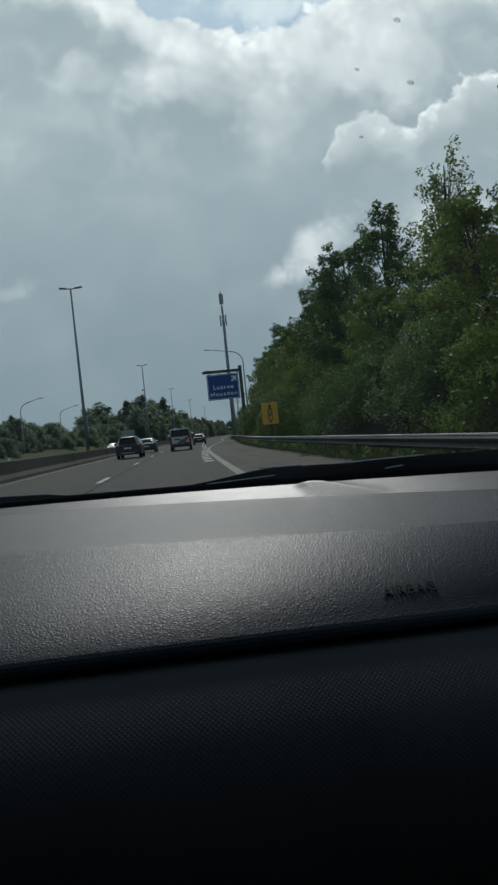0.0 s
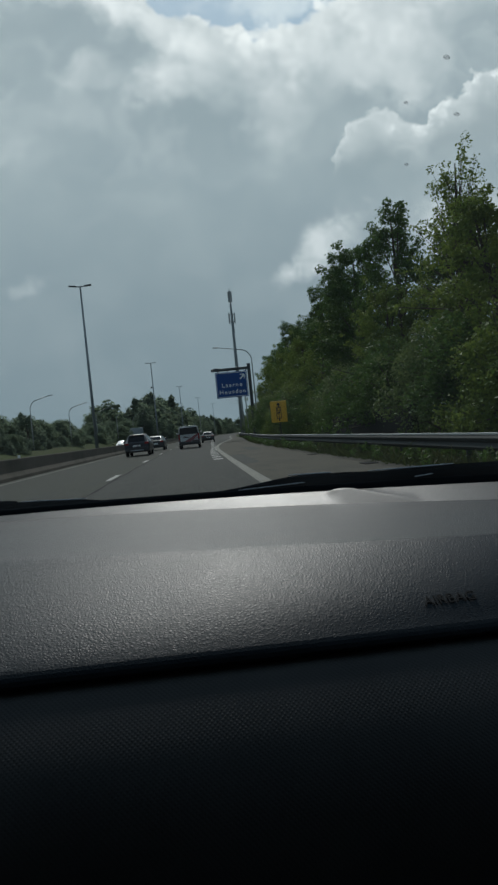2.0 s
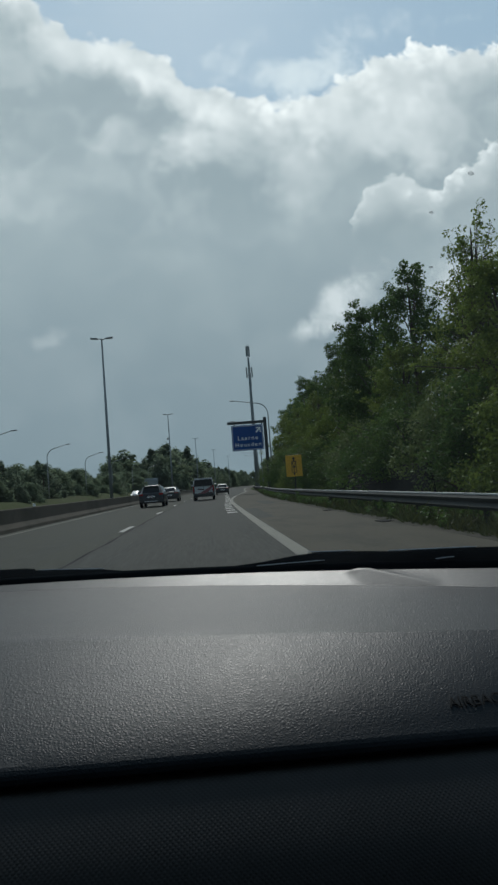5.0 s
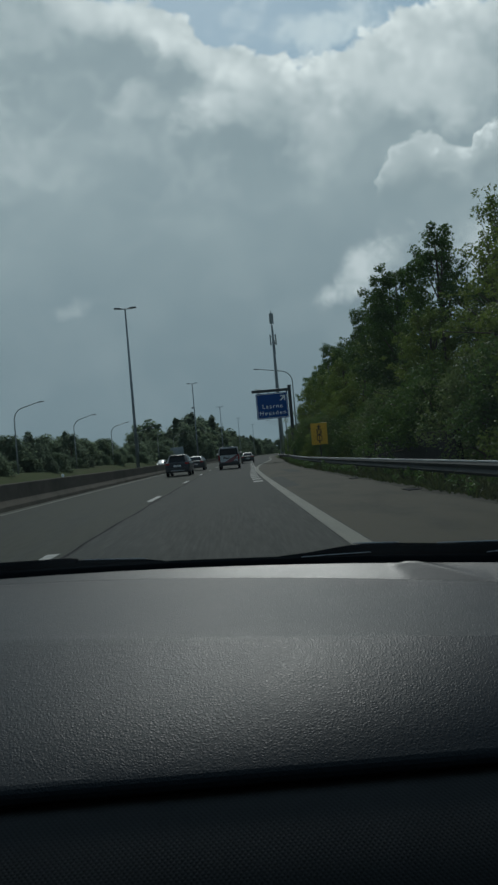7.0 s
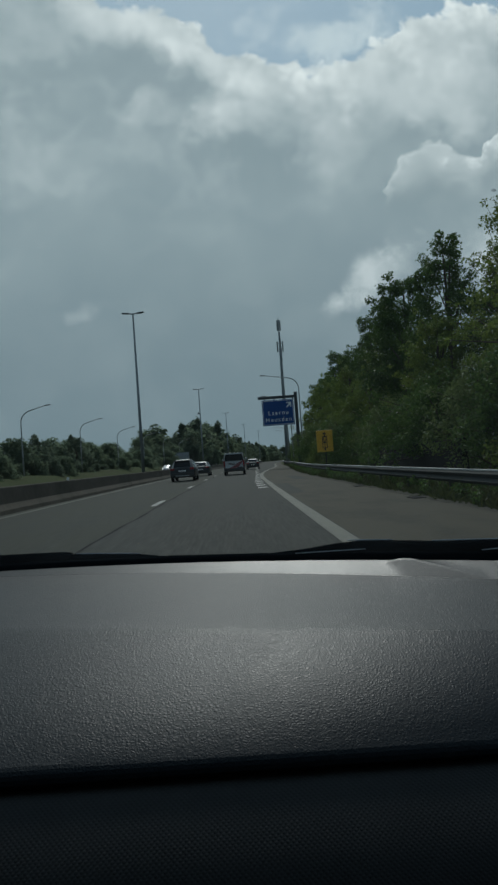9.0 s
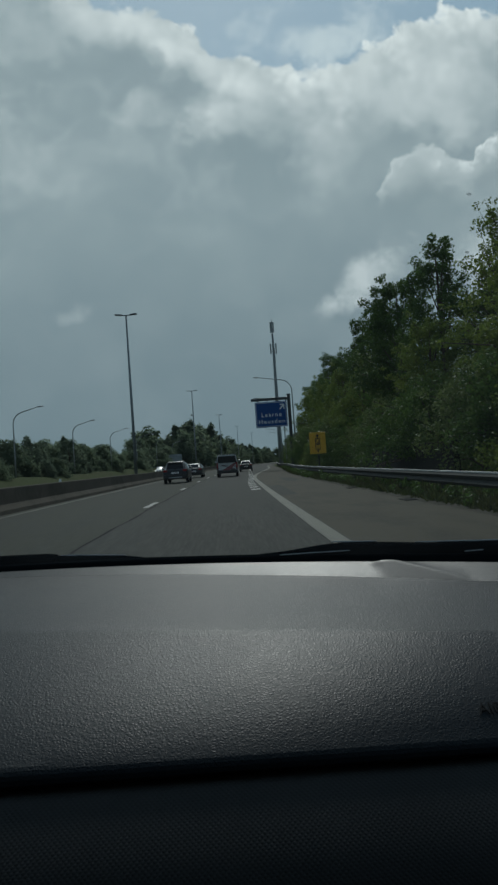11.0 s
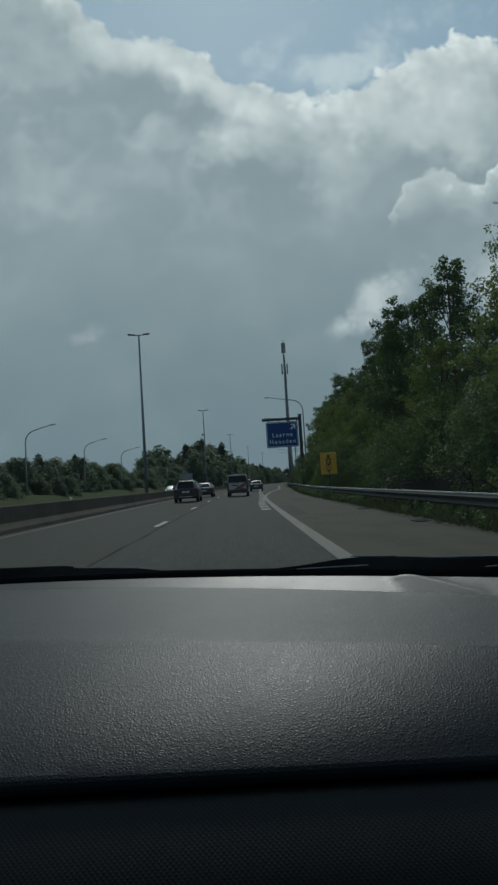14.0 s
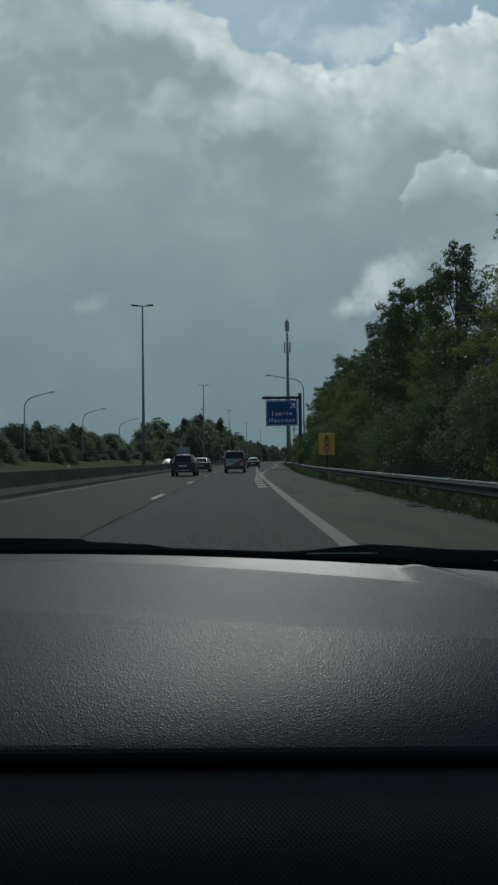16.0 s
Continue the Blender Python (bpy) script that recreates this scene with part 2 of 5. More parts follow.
# ---- materials ----
def surface(name, c1, c2, scale=8.0, rough=0.6, metal=0.0, bump=0.0, bump_scale=60.0, big=0.6, c3=None, stretch=(1, 1, 1), spec=0.5, coat=0.0, rough_var=0.12):
    """A surface with grain, broad stains and fine relief."""
    m = bpy.data.materials.new(name)
    m.use_nodes = True
    k = Nodes(m.node_tree)
    co = k.stretch(k.add("ShaderNodeTexCoord").outputs["Object"], *stretch)
    grain, broad = k.noise(co, scale, 6.0, 0.6).outputs[0], k.noise(co, scale * 0.09, 4.0, 0.55).outputs[0]
    col = k.mix(k.ramp(grain, 0.32, 0.68), c1, c2)
    third = c3 or tuple(0.75 * a for a in c1)
    col = k.mix(k.math("MULTIPLY", k.ramp(broad, 0.42, 0.72), big), col, third)
    p = k.add("ShaderNodeBsdfPrincipled")
    k.put(col, p.inputs["Base Color"])
    k.put(k.ramp(grain, 0.2, 0.8, rough - rough_var, rough + rough_var), p.inputs["Roughness"])
    p.inputs["Metallic"].default_value = metal
    p.inputs["Specular IOR Level"].default_value = spec
    p.inputs["Coat Weight"].default_value = coat
    if bump:
        b = k.add("ShaderNodeBump")
        b.inputs["Strength"].default_value, b.inputs["Distance"].default_value = bump, 0.4 / bump_scale
        k.put(k.noise(co, bump_scale, 4.0, 0.6).outputs[0], b.inputs["Height"])
        k.put(b.outputs[0], p.inputs["Normal"])
    k.put(p.outputs[0], k.add("ShaderNodeOutputMaterial").inputs[0])
    return m


def dash_surface(name, base, rough, pebble, depth, dots=False):
    """Moulded dark plastic with a pebbled hide grain, or a net of small dimples."""
    m = bpy.data.materials.new(name)
    m.use_nodes = True
    k = Nodes(m.node_tree)
    co = k.add("ShaderNodeTexCoord").outputs["Object"]
    if dots:
        co = k.stretch(k.stretch(co, 1, 1, 1, (-45, 0, 0)), 1, 1, 1, (0, 0, 45))
    vor = k.add("ShaderNodeTexVoronoi")
    vor.feature = "F1" if dots else "DISTANCE_TO_EDGE"
    vor.voronoi_dimensions = "2D" if dots else "3D"
    if not dots:
        wob = k.noise(co, 170.0, 3.0)
        add = k.add("ShaderNodeVectorMath", op="SCALE")
        k.put(wob.outputs["Color"], add.inputs[0])
        add.inputs["Scale"].default_value = 0.0042
        plus = k.add("ShaderNodeVectorMath", op="ADD")
        k.put(co, plus.inputs[0])
        k.put(add.outputs[0], plus.inputs[1])
        k.put(plus.outputs[0], vor.inputs["Vector"])
    else:
        k.put(co, vor.inputs["Vector"])
    vor.inputs["Scale"].default_value = pebble
    vor.inputs["Randomness"].default_value = 0.0 if dots else 1.0
    if dots:
        pit = k.ramp(vor.outputs["Distance"], 0.12, 0.5, 1.0, 0.0)
    else:
        pit = k.ramp(vor.outputs["Distance"], -0.12, 0.5)
    hgt = k.math("ADD", pit, k.math("MULTIPLY", k.noise(co, pebble * 0.6, 3.0).outputs[0], 0.5 if dots else 1.1))
    dust = k.noise(co, 7.0, 5.0, 0.6).outputs[0]
    col = k.mix(k.ramp(dust, 0.35, 0.7), base, tuple(1.25 * a for a in base))
    p = k.add("ShaderNodeBsdfPrincipled")
    k.put(col, p.inputs["Base Color"])
    # The creases between the pebbles are duller than their worn tops.
    worn = k.ramp(pit, 0.0, 0.7, rough + 0.12, rough) if not dots else rough
    k.put(k.math("ADD", k.math("MULTIPLY", k.math("SUBTRACT", dust, 0.5), 0.12), worn), p.inputs["Roughness"])
    p.inputs["Specular IOR Level"].default_value = 0.2 if dots else 0.175
    b = k.add("ShaderNodeBump")
    b.inputs["Strength"].default_value, b.inputs["Distance"].default_value = 1.0, depth
    k.put(hgt, b.inputs["Height"])
    k.put(b.outputs[0], p.inputs["Normal"])
    k.put(p.outputs[0], k.add("ShaderNodeOutputMaterial").inputs[0])
    return m


def leaf_surface(name, c1, c2, c3, through=0.36, gloss=0.1):
    m = bpy.data.materials.new(name)
    m.use_nodes = True
    k = Nodes(m.node_tree)
    isl = k.add("ShaderNodeNewGeometry").outputs["Random Per Island"]
    ob = k.add("ShaderNodeObjectInfo").outputs["Random"]
    co = k.add("ShaderNodeTexCoord").outputs["Object"]
    patch = k.noise(co, 0.35, 3.0).outputs[0]
    col = k.mix(isl, c1, c2)
    col = k.mix(k.math("MULTIPLY", k.ramp(patch, 0.42, 0.68), 0.8), col, c3)
    col = k.mix(k.math("MULTIPLY", ob, 0.35), col, tuple(0.7 * a for a in c1))
    p = k.add("ShaderNodeBsdfPrincipled")
    k.put(col, p.inputs["Base Color"])
    p.inputs["Roughness"].default_value = 0.55
    p.inputs["Specular IOR Level"].default_value = gloss
    tr = k.add("ShaderNodeBsdfTranslucent")
    k.put(k.mix(0.5, col, c2), tr.inputs[0])
    mixer = k.add("ShaderNodeMixShader")
    mixer.inputs[0].default_value = through
    k.put(p.outputs[0], mixer.inputs[1])
    k.put(tr.outputs[0], mixer.inputs[2])
    k.put(mixer.outputs[0], k.add("ShaderNodeOutputMaterial").inputs[0])
    return m


def matte_surface(name, c1, c2, scale):
    """A dull black surface with no gloss at all."""
    m = bpy.data.materials.new(name)
    m.use_nodes = True
    k = Nodes(m.node_tree)
    d = k.add("ShaderNodeBsdfDiffuse")
    co = k.add("ShaderNodeTexCoord").outputs["Object"]
    k.put(k.mix(k.noise(co, scale, 4.0).outputs[0], c1, c2), d.inputs[0])
    d.inputs["Roughness"].default_value = 0.6
    k.put(d.outputs[0], k.add("ShaderNodeOutputMaterial").inputs[0])
    return m


def lit_surface(name, colour, strength):
    m = bpy.data.materials.new(name)
    m.use_nodes = True
    k = Nodes(m.node_tree)
    e = k.add("ShaderNodeEmission")
    e.inputs[0].default_value, e.inputs[1].default_value = (*colour, 1), strength
    k.put(e.outputs[0], k.add("ShaderNodeOutputMaterial").inputs[0])
    return m


def glass_surface(name, tint, rough=0.03):
    m = bpy.data.materials.new(name)
    m.use_nodes = True
    k = Nodes(m.node_tree)
    p = k.add("ShaderNodeBsdfPrincipled")
    co = k.add("ShaderNodeTexCoord").outputs["Object"]
    k.put(k.mix(k.noise(co, 3.0).outputs[0], tint, tuple(1.6 * a for a in tint)), p.inputs["Base Color"])
    p.inputs["Roughness"].default_value, p.inputs["Specular IOR Level"].default_value = rough, 0.14
    k.put(p.outputs[0], k.add("ShaderNodeOutputMaterial").inputs[0])
    return m


ASPHALT = surface("asphalt", (0.037, 0.0375, 0.033), (0.0415, 0.042, 0.037), 22.0, 0.86, bump=0.035, bump_scale=160, big=0.7, c3=(0.031, 0.033, 0.03), stretch=(1, 0.05, 1), spec=0.1)
LANE_ASPHALT = surface("lane_asphalt", (0.039, 0.0395, 0.031), (0.044, 0.0445, 0.035), 16.0, 0.88, bump=0.035, bump_scale=160, big=0.7, c3=(0.036, 0.038, 0.034), stretch=(1, 0.08, 1), spec=0.1)
OLD_ASPHALT = surface("old_asphalt", (0.054, 0.0485, 0.0365), (0.067, 0.060, 0.0445), 14.0, 0.88, bump=0.2, bump_scale=120, big=0.7, c3=(0.036, 0.0345, 0.028), stretch=(1, 0.3, 1), spec=0.1)
ROAD_PAINT = surface("road_paint", (0.225, 0.225, 0.205), (0.15, 0.15, 0.138), 18.0, 0.7, bump=0.3, bump_scale=80, big=0.5, c3=(0.13, 0.13, 0.12))
EDGE_PAINT = surface("edge_paint", (0.111, 0.108, 0.088), (0.142, 0.138, 0.113), 14.0, 0.75, bump=0.3, bump_scale=80, big=0.6, c3=(0.085, 0.086, 0.076), stretch=(1, 0.25, 1), spec=0.15)
TAR = surface("tar", (0.014, 0.014, 0.014), (0.024, 0.024, 0.024), 20.0, 0.9, spec=0.05)
GRASS_GROUND = surface("grass_ground", (0.034, 0.046, 0.016), (0.058, 0.068, 0.026), 3.0, 0.95, bump=0.8, bump_scale=14, big=0.7, c3=(0.05, 0.046, 0.024), spec=0.05)
GRASS_BLADE = leaf_surface("grass_blade", (0.03, 0.044, 0.016), (0.066, 0.078, 0.03), (0.066, 0.062, 0.03))
CONCRETE = surface("concrete", (0.07, 0.06, 0.048), (0.1, 0.087, 0.07), 5.0, 0.9, bump=0.5, bump_scale=40, big=0.8, c3=(0.045, 0.042, 0.032), spec=0.1)
DARK_WALL = surface("dark_wall", (0.018, 0.018, 0.016), (0.03, 0.029, 0.025), 4.0, 0.9, bump=0.5, bump_scale=30, big=0.7, c3=(0.014, 0.016, 0.011), spec=0.08)
KERB_CONCRETE = surface("kerb_concrete", (0.045, 0.041, 0.034), (0.06, 0.055, 0.046), 9.0, 0.9, bump=0.5, bump_scale=50, big=0.7, c3=(0.04, 0.042, 0.03), spec=0.05)
# Galvanised steel, with the shade of the backlit rail face in its colour.
GALVANISED = surface("galvanised", (0.03, 0.032, 0.03), (0.048, 0.05, 0.046), 12.0, 0.7, spec=0.1, metal=0.0, bump=0.1, bump_scale=50, big=0.6, c3=(0.055, 0.055, 0.05))
MAST_STEEL = surface("mast_steel", (0.16, 0.18, 0.19), (0.21, 0.23, 0.235), 6.0, 0.55, metal=0.4, big=0.5)
DARK_STEEL = surface("dark_steel", (0.03, 0.033, 0.036), (0.045, 0.05, 0.052), 8.0, 0.5, metal=0.3, big=0.4)
PALE_STEEL = surface("pale_steel", (0.26, 0.27, 0.26), (0.32, 0.33, 0.32), 7.0, 0.6, metal=0.3, big=0.5)
# Pale tone stands for sky light caught on the rail's top.
RAIL_LIT_TOP = surface("rail_lit_top", (0.36, 0.365, 0.35), (0.46, 0.46, 0.44), 9.0, 0.55, metal=0.1, big=0.6, c3=(0.28, 0.27, 0.25), stretch=(1, 0.2, 1))
LAMP_HEAD = surface("lamp_head", (0.05, 0.055, 0.06), (0.07, 0.075, 0.08), 15.0, 0.45)
ANTENNA = surface("antenna_grey", (0.22, 0.24, 0.25), (0.28, 0.3, 0.3), 7.0, 0.6)
SIGN_BLUE = surface("sign_blue", (0.008, 0.052, 0.2), (0.011, 0.062, 0.23), 4.0, 0.5, big=0.3, c3=(0.007, 0.043, 0.16), spec=0.2)
SIGN_WHITE = surface("sign_white", (0.68, 0.7, 0.7), (0.78, 0.79, 0.78), 6.0, 0.5, big=0.2)
SIGN_YELLOW = surface("sign_yellow", (0.62, 0.33, 0.02), (0.7, 0.39, 0.03), 5.0, 0.5, big=0.3)
SIGN_BLACK = surface("sign_black", (0.012, 0.012, 0.012), (0.02, 0.02, 0.02), 8.0, 0.5)
BARK = surface("bark", (0.055, 0.045, 0.035), (0.095, 0.08, 0.062), 12.0, 0.95, bump=0.9, bump_scale=25, stretch=(1, 1, 0.25), spec=0.15)
LEAF_DEEP = leaf_surface("leaf_deep", (0.036, 0.07, 0.016), (0.098, 0.155, 0.042), (0.058, 0.098, 0.023))
LEAF_FRESH = leaf_surface("leaf_fresh", (0.08, 0.125, 0.022), (0.185, 0.235, 0.055), (0.12, 0.155, 0.034))
LEAF_DARK = leaf_surface("leaf_dark", (0.022, 0.042, 0.018), (0.05, 0.078, 0.032), (0.03, 0.055, 0.022))
LEAF_PALE = leaf_surface("leaf_pale", (0.075, 0.115, 0.035), (0.17, 0.205, 0.08), (0.06, 0.1, 0.028))
# Far foliage: haze is put into these paler, greyer leaf colours.
LEAF_HAZED = leaf_surface("leaf_hazed", (0.115, 0.152, 0.095), (0.165, 0.205, 0.13), (0.135, 0.175, 0.112), 0.68, 0.03)
LEAF_HAZED_B = leaf_surface("leaf_hazed_dark", (0.112, 0.145, 0.102), (0.15, 0.185, 0.128), (0.128, 0.162, 0.114), 0.68, 0.03)
BLACK_EDGE = matte_surface("black_edge", (0.003, 0.004, 0.005), (0.006, 0.0075, 0.009), 40.0)
RUBBER = surface("rubber", (0.0022, 0.0026, 0.003), (0.0045, 0.0052, 0.006), 30.0, 0.9, spec=0.015)
BLACK_PLASTIC = surface("black_plastic", (0.012, 0.012, 0.013), (0.02, 0.02, 0.021), 20.0, 0.45, spec=0.4)
ALLOY = surface("alloy", (0.3, 0.3, 0.31), (0.4, 0.4, 0.41), 20.0, 0.4, metal=0.8)
CAR_GLASS = glass_surface("car_glass", (0.005, 0.006, 0.0075))
PAINT_NAVY = surface("paint_navy", (0.008, 0.0105, 0.017), (0.011, 0.014, 0.022), 5.0, 0.4, metal=0.2, coat=0.25, big=0.3, rough_var=0.05)
PAINT_GREY = surface("paint_grey", (0.022, 0.0235, 0.026), (0.029, 0.031, 0.034), 5.0, 0.4, metal=0.25, coat=0.3, big=0.3, rough_var=0.05)
PAINT_WHITE = surface("paint_white", (0.3, 0.31, 0.315), (0.36, 0.37, 0.37), 5.0, 0.4, coat=0.4, big=0.4, c3=(0.35, 0.35, 0.34), rough_var=0.05)
PAINT_MAROON = surface("paint_maroon", (0.035, 0.011, 0.014), (0.045, 0.015, 0.018), 5.0, 0.4, coat=0.4, big=0.3, rough_var=0.05)
PAINT_RED = surface("paint_red", (0.12, 0.012, 0.02), (0.16, 0.018, 0.028), 5.0, 0.4, coat=0.4, big=0.3, rough_var=0.05)
TAIL_RED = glass_surface("tail_red", (0.16, 0.008, 0.008), 0.15)
HEADLIGHT = lit_surface("headlight", (1.0, 0.97, 0.9), 0.8)
DASH = dash_surface("dash_plastic", (0.0106, 0.0142, 0.0180), 0.4, 300.0, 0.00022)
DASH_LOW = dash_surface("dash_dimples", (0.0325, 0.0318, 0.031), 0.5, 300.0, 0.00022, dots=True)
DASH_STRIP = dash_surface("dash_strip", (0.0145, 0.0165, 0.0185), 0.4, 330.0, 0.00011)
DASH_STRIP.node_tree.nodes["Principled BSDF"].inputs["Specular IOR Level"].default_value = 0.36
LETTER = surface("letter_grey", (0.007, 0.007, 0.0075), (0.011, 0.011, 0.012), 60.0, 0.6, spec=0.12)
CLOTH = surface("headliner_cloth", (0.03, 0.03, 0.031), (0.042, 0.042, 0.043), 90.0, 0.95)
PILLAR = surface("pillar_grey", (0.32, 0.32, 0.31), (0.38, 0.38, 0.37), 60.0, 0.8)


def pane_surface(name):
    """Clear windscreen glass: see-through, with its mirror gloss."""
    m = bpy.data.materials.new(name)
    m.use_nodes = True
    k = Nodes(m.node_tree)
    gl = k.add("ShaderNodeBsdfGlossy")
    gl.inputs["Roughness"].default_value = 0.02
    tr = k.add("ShaderNodeBsdfTransparent")
    tr.inputs[0].default_value = (0.97, 0.985, 0.98, 1)
    mixer = k.add("ShaderNodeMixShader")
    mixer.inputs[0].default_value = 0.03
    k.put(tr.outputs[0], mixer.inputs[1])
    k.put(gl.outputs[0], mixer.inputs[2])
    # A thin uneven pale film, added to veil the view like haze.
    film, veiled = k.add("ShaderNodeBsdfTranslucent"), k.add("ShaderNodeMixShader")
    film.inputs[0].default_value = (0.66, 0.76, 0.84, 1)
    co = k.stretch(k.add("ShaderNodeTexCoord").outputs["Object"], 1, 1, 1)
    k.put(k.ramp(k.noise(co, 5.0, 4.0).outputs[0], 0.3, 0.7, 0.0025, 0.0065), veiled.inputs[0])
    k.put(mixer.outputs[0], veiled.inputs[1])
    k.put(film.outputs[0], veiled.inputs[2])
    k.put(veiled.outputs[0], k.add("ShaderNodeOutputMaterial").inputs[0])
    return m


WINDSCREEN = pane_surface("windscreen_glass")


def drop_surface(name):
    """A dried drop: mostly see-through, a little grey."""
    m = bpy.data.materials.new(name)
    m.use_nodes = True
    k = Nodes(m.node_tree)
    d, tr, mixer = k.add("ShaderNodeBsdfDiffuse"), k.add("ShaderNodeBsdfTransparent"), k.add("ShaderNodeMixShader")
    d.inputs[0].default_value = (0.3, 0.3, 0.3, 1)
    co = k.add("ShaderNodeTexCoord").outputs["Object"]
    k.put(k.ramp(k.noise(co, 500.0, 2.0).outputs[0], 0.35, 0.65, 0.1, 0.32), mixer.inputs[0])
    k.put(tr.outputs[0], mixer.inputs[1])
    k.put(d.outputs[0], mixer.inputs[2])
    k.put(mixer.outputs[0], k.add("ShaderNodeOutputMaterial").inputs[0])
    return m


SMUDGE = drop_surface("dried_drop")

# ---- mesh helpers ----
def finish(bm, name, material, smooth=False):
    me = bpy.data.meshes.new(name)
    bmesh.ops.recalc_face_normals(bm, faces=bm.faces)
    bm.to_mesh(me)
    bm.free()
    me.materials.append(material)
    if smooth:
        me.shade_smooth()
    return me


def part(name, bm, material, parent, label="", smooth=False):
    ob = new(name, bm if isinstance(bm, bpy.types.Mesh) else finish(bm, name, material, smooth))
    ob.parent = parent
    return tagged(ob, label) if label else ob


def box(bm, lo, hi, bevel=0.0):
    m = Matrix.Translation([(a + b) / 2 for a, b in zip(lo, hi)]) @ Matrix.Diagonal([b - a for a, b in zip(lo, hi)] + [1])
    made = bmesh.ops.create_cube(bm, size=1, matrix=m)["verts"]
    if bevel:
        edges = {e for v in made for e in v.link_edges}
        bmesh.ops.bevel(bm, geom=list(edges), offset=bevel, segments=2, affect="EDGES", profile=0.6)
    return bm


def tube(bm, points, radii, sides=8, cap=True):
    """A tube through the points, with a radius at each."""
    rings = []
    pts = [Vector([float(a) for a in p]) for p in points]
    radii = [float(r) for r in radii]
    for i, p in enumerate(pts):
        d = (pts[min(i + 1, len(pts) - 1)] - pts[max(i - 1, 0)]).normalized()
        a = d.orthogonal().normalized() if abs(d.z) < 0.99 else Vector((1, 0, 0))
        a = (a - d * a.dot(d)).normalized()
        b = d.cross(a)
        rings.append([bm.verts.new(p + radii[i] * (math.cos(2 * math.pi * j / sides) * a + math.sin(2 * math.pi * j / sides) * b)) for j in range(sides)])
    for r, s in zip(rings, rings[1:]):
        # Match the rings, so that the tube does not twist.
        k = min(range(sides), key=lambda q: (s[q].co - r[0].co).length)
        for j in range(sides):
            bm.faces.new((r[j], r[(j + 1) % sides], s[(j + 1 + k) % sides], s[(j + k) % sides]))
        rings[rings.index(s)] = s[k:] + s[:k]
        s[:] = s[k:] + s[:k]
    if cap:
        bm.faces.new(rings[0][::-1])
        bm.faces.new(rings[-1])
    return bm


def slab(bm, corners, thick):
    """A thin plate through four corners, thickened along its normal."""
    c = [Vector(p) for p in corners]
    n = (c[1] - c[0]).cross(c[3] - c[0]).normalized() * thick
    a, b = [bm.verts.new(p) for p in c], [bm.verts.new(p + n) for p in c]
    bm.faces.new(a[::-1])
    bm.faces.new(b)
    for i in range(4):
        bm.faces.new((a[i], a[(i + 1) % 4], b[(i + 1) % 4], b[i]))
    return bm


def loft(bm, sections, closed=False):
    rows = [[bm.verts.new(p) for p in s] for s in sections]
    for r, s in zip(rows, rows[1:]):
        n = len(r)
        for j in range(n if closed else n - 1):
            bm.faces.new((r[j], r[(j + 1) % n], s[(j + 1) % n], s[j]))
    return rows


def ease(a, b, x):
    f = min(1.0, max(0.0, (x - a) / (b - a)))
    return f * f * (3 - 2 * f)


# ---- the road's line: a long bend to the right ----
BEND = 2300.0


def on_road(x, y, z=0.0):
    return Vector((x + y * y / (2 * BEND), y, z))


def steps(a, b, n):
    return [a + (b - a) * i / n for i in range(n + 1)]


def strip(left, right, ys, z, down=0.0):
    """A ribbon along the road between two lines; down: the depth of its sides."""
    bm = bmesh.new()
    f = lambda q, y: q(y) if callable(q) else q
    secs = []
    for y in ys:
        l, r = f(left, y), f(right, y)
        s = [on_road(l, y, z), on_road((l + r) / 2, y, z), on_road(r, y, z)]
        if down:
            s = [on_road(l, y, z - down)] + s + [on_road(r, y, z - down)]
        secs.append(s)
    loft(bm, secs)
    return bm


def setting(name, bm, material, label, category, smooth=False):
    ob = new(name, finish(bm, name, material, smooth))
    return tagged(ob, label, category, kind="structure")


def rail_x(y):
    return 5.25 + 1.7 * ease(40, 105, y)


def edge_x(y):
    return 1.45 + 3.2 * ease(42, 115, y)


ROAD_Y = steps(-60, 700, 152)
bm = bmesh.new()
bmesh.ops.create_grid(bm, x_segments=40, y_segments=40, size=2600)
ground = setting("ground", bm, GRASS_GROUND, "green and dry grass verge and fields", "ground")
ground.location = (0, 900, -0.06)
road_lane = setting("road_lane", strip(-7.4, -2.385, ROAD_Y, -0.002, 0.3), LANE_ASPHALT, "older paler asphalt of the overtaking lane", "road")
road = setting("road", strip(-2.38, lambda y: edge_x(y) + 0.16, ROAD_Y, 0.0, 0.3), ASPHALT, "worn grey asphalt motorway lanes", "road")
shoulder = setting("road_shoulder", strip(lambda y: edge_x(y) + 0.16, lambda y: rail_x(y) - 0.85, ROAD_Y, -0.006, 0.3), OLD_ASPHALT, "brownish old asphalt hard shoulder beside the motorway", "shoulder")
road_far = setting("road_opposite", strip(-24.0, -12.5, ROAD_Y, -0.02, 0.3), ASPHALT, "grey asphalt carriageway behind the concrete barrier", "road")


secs = []
for y in steps(-40, 330, 74):
    lift = 1.5 + 0.25 * math.sin(y * 0.05) + 0.12 * math.sin(y * 0.31)
    secs.append([on_road(a, y, b * lift) for a, b in ((-24.6, -0.06), (-25.6, 0.35), (-27.2, 0.85), (-29.5, 1.0), (-38.0, 1.0), (-46.0, -0.06))])
bm = bmesh.new()
loft(bm, secs)
setting("grass_bank", bm, GRASS_GROUND, "green grass bank beyond the opposite carriageway", "bank", smooth=True)

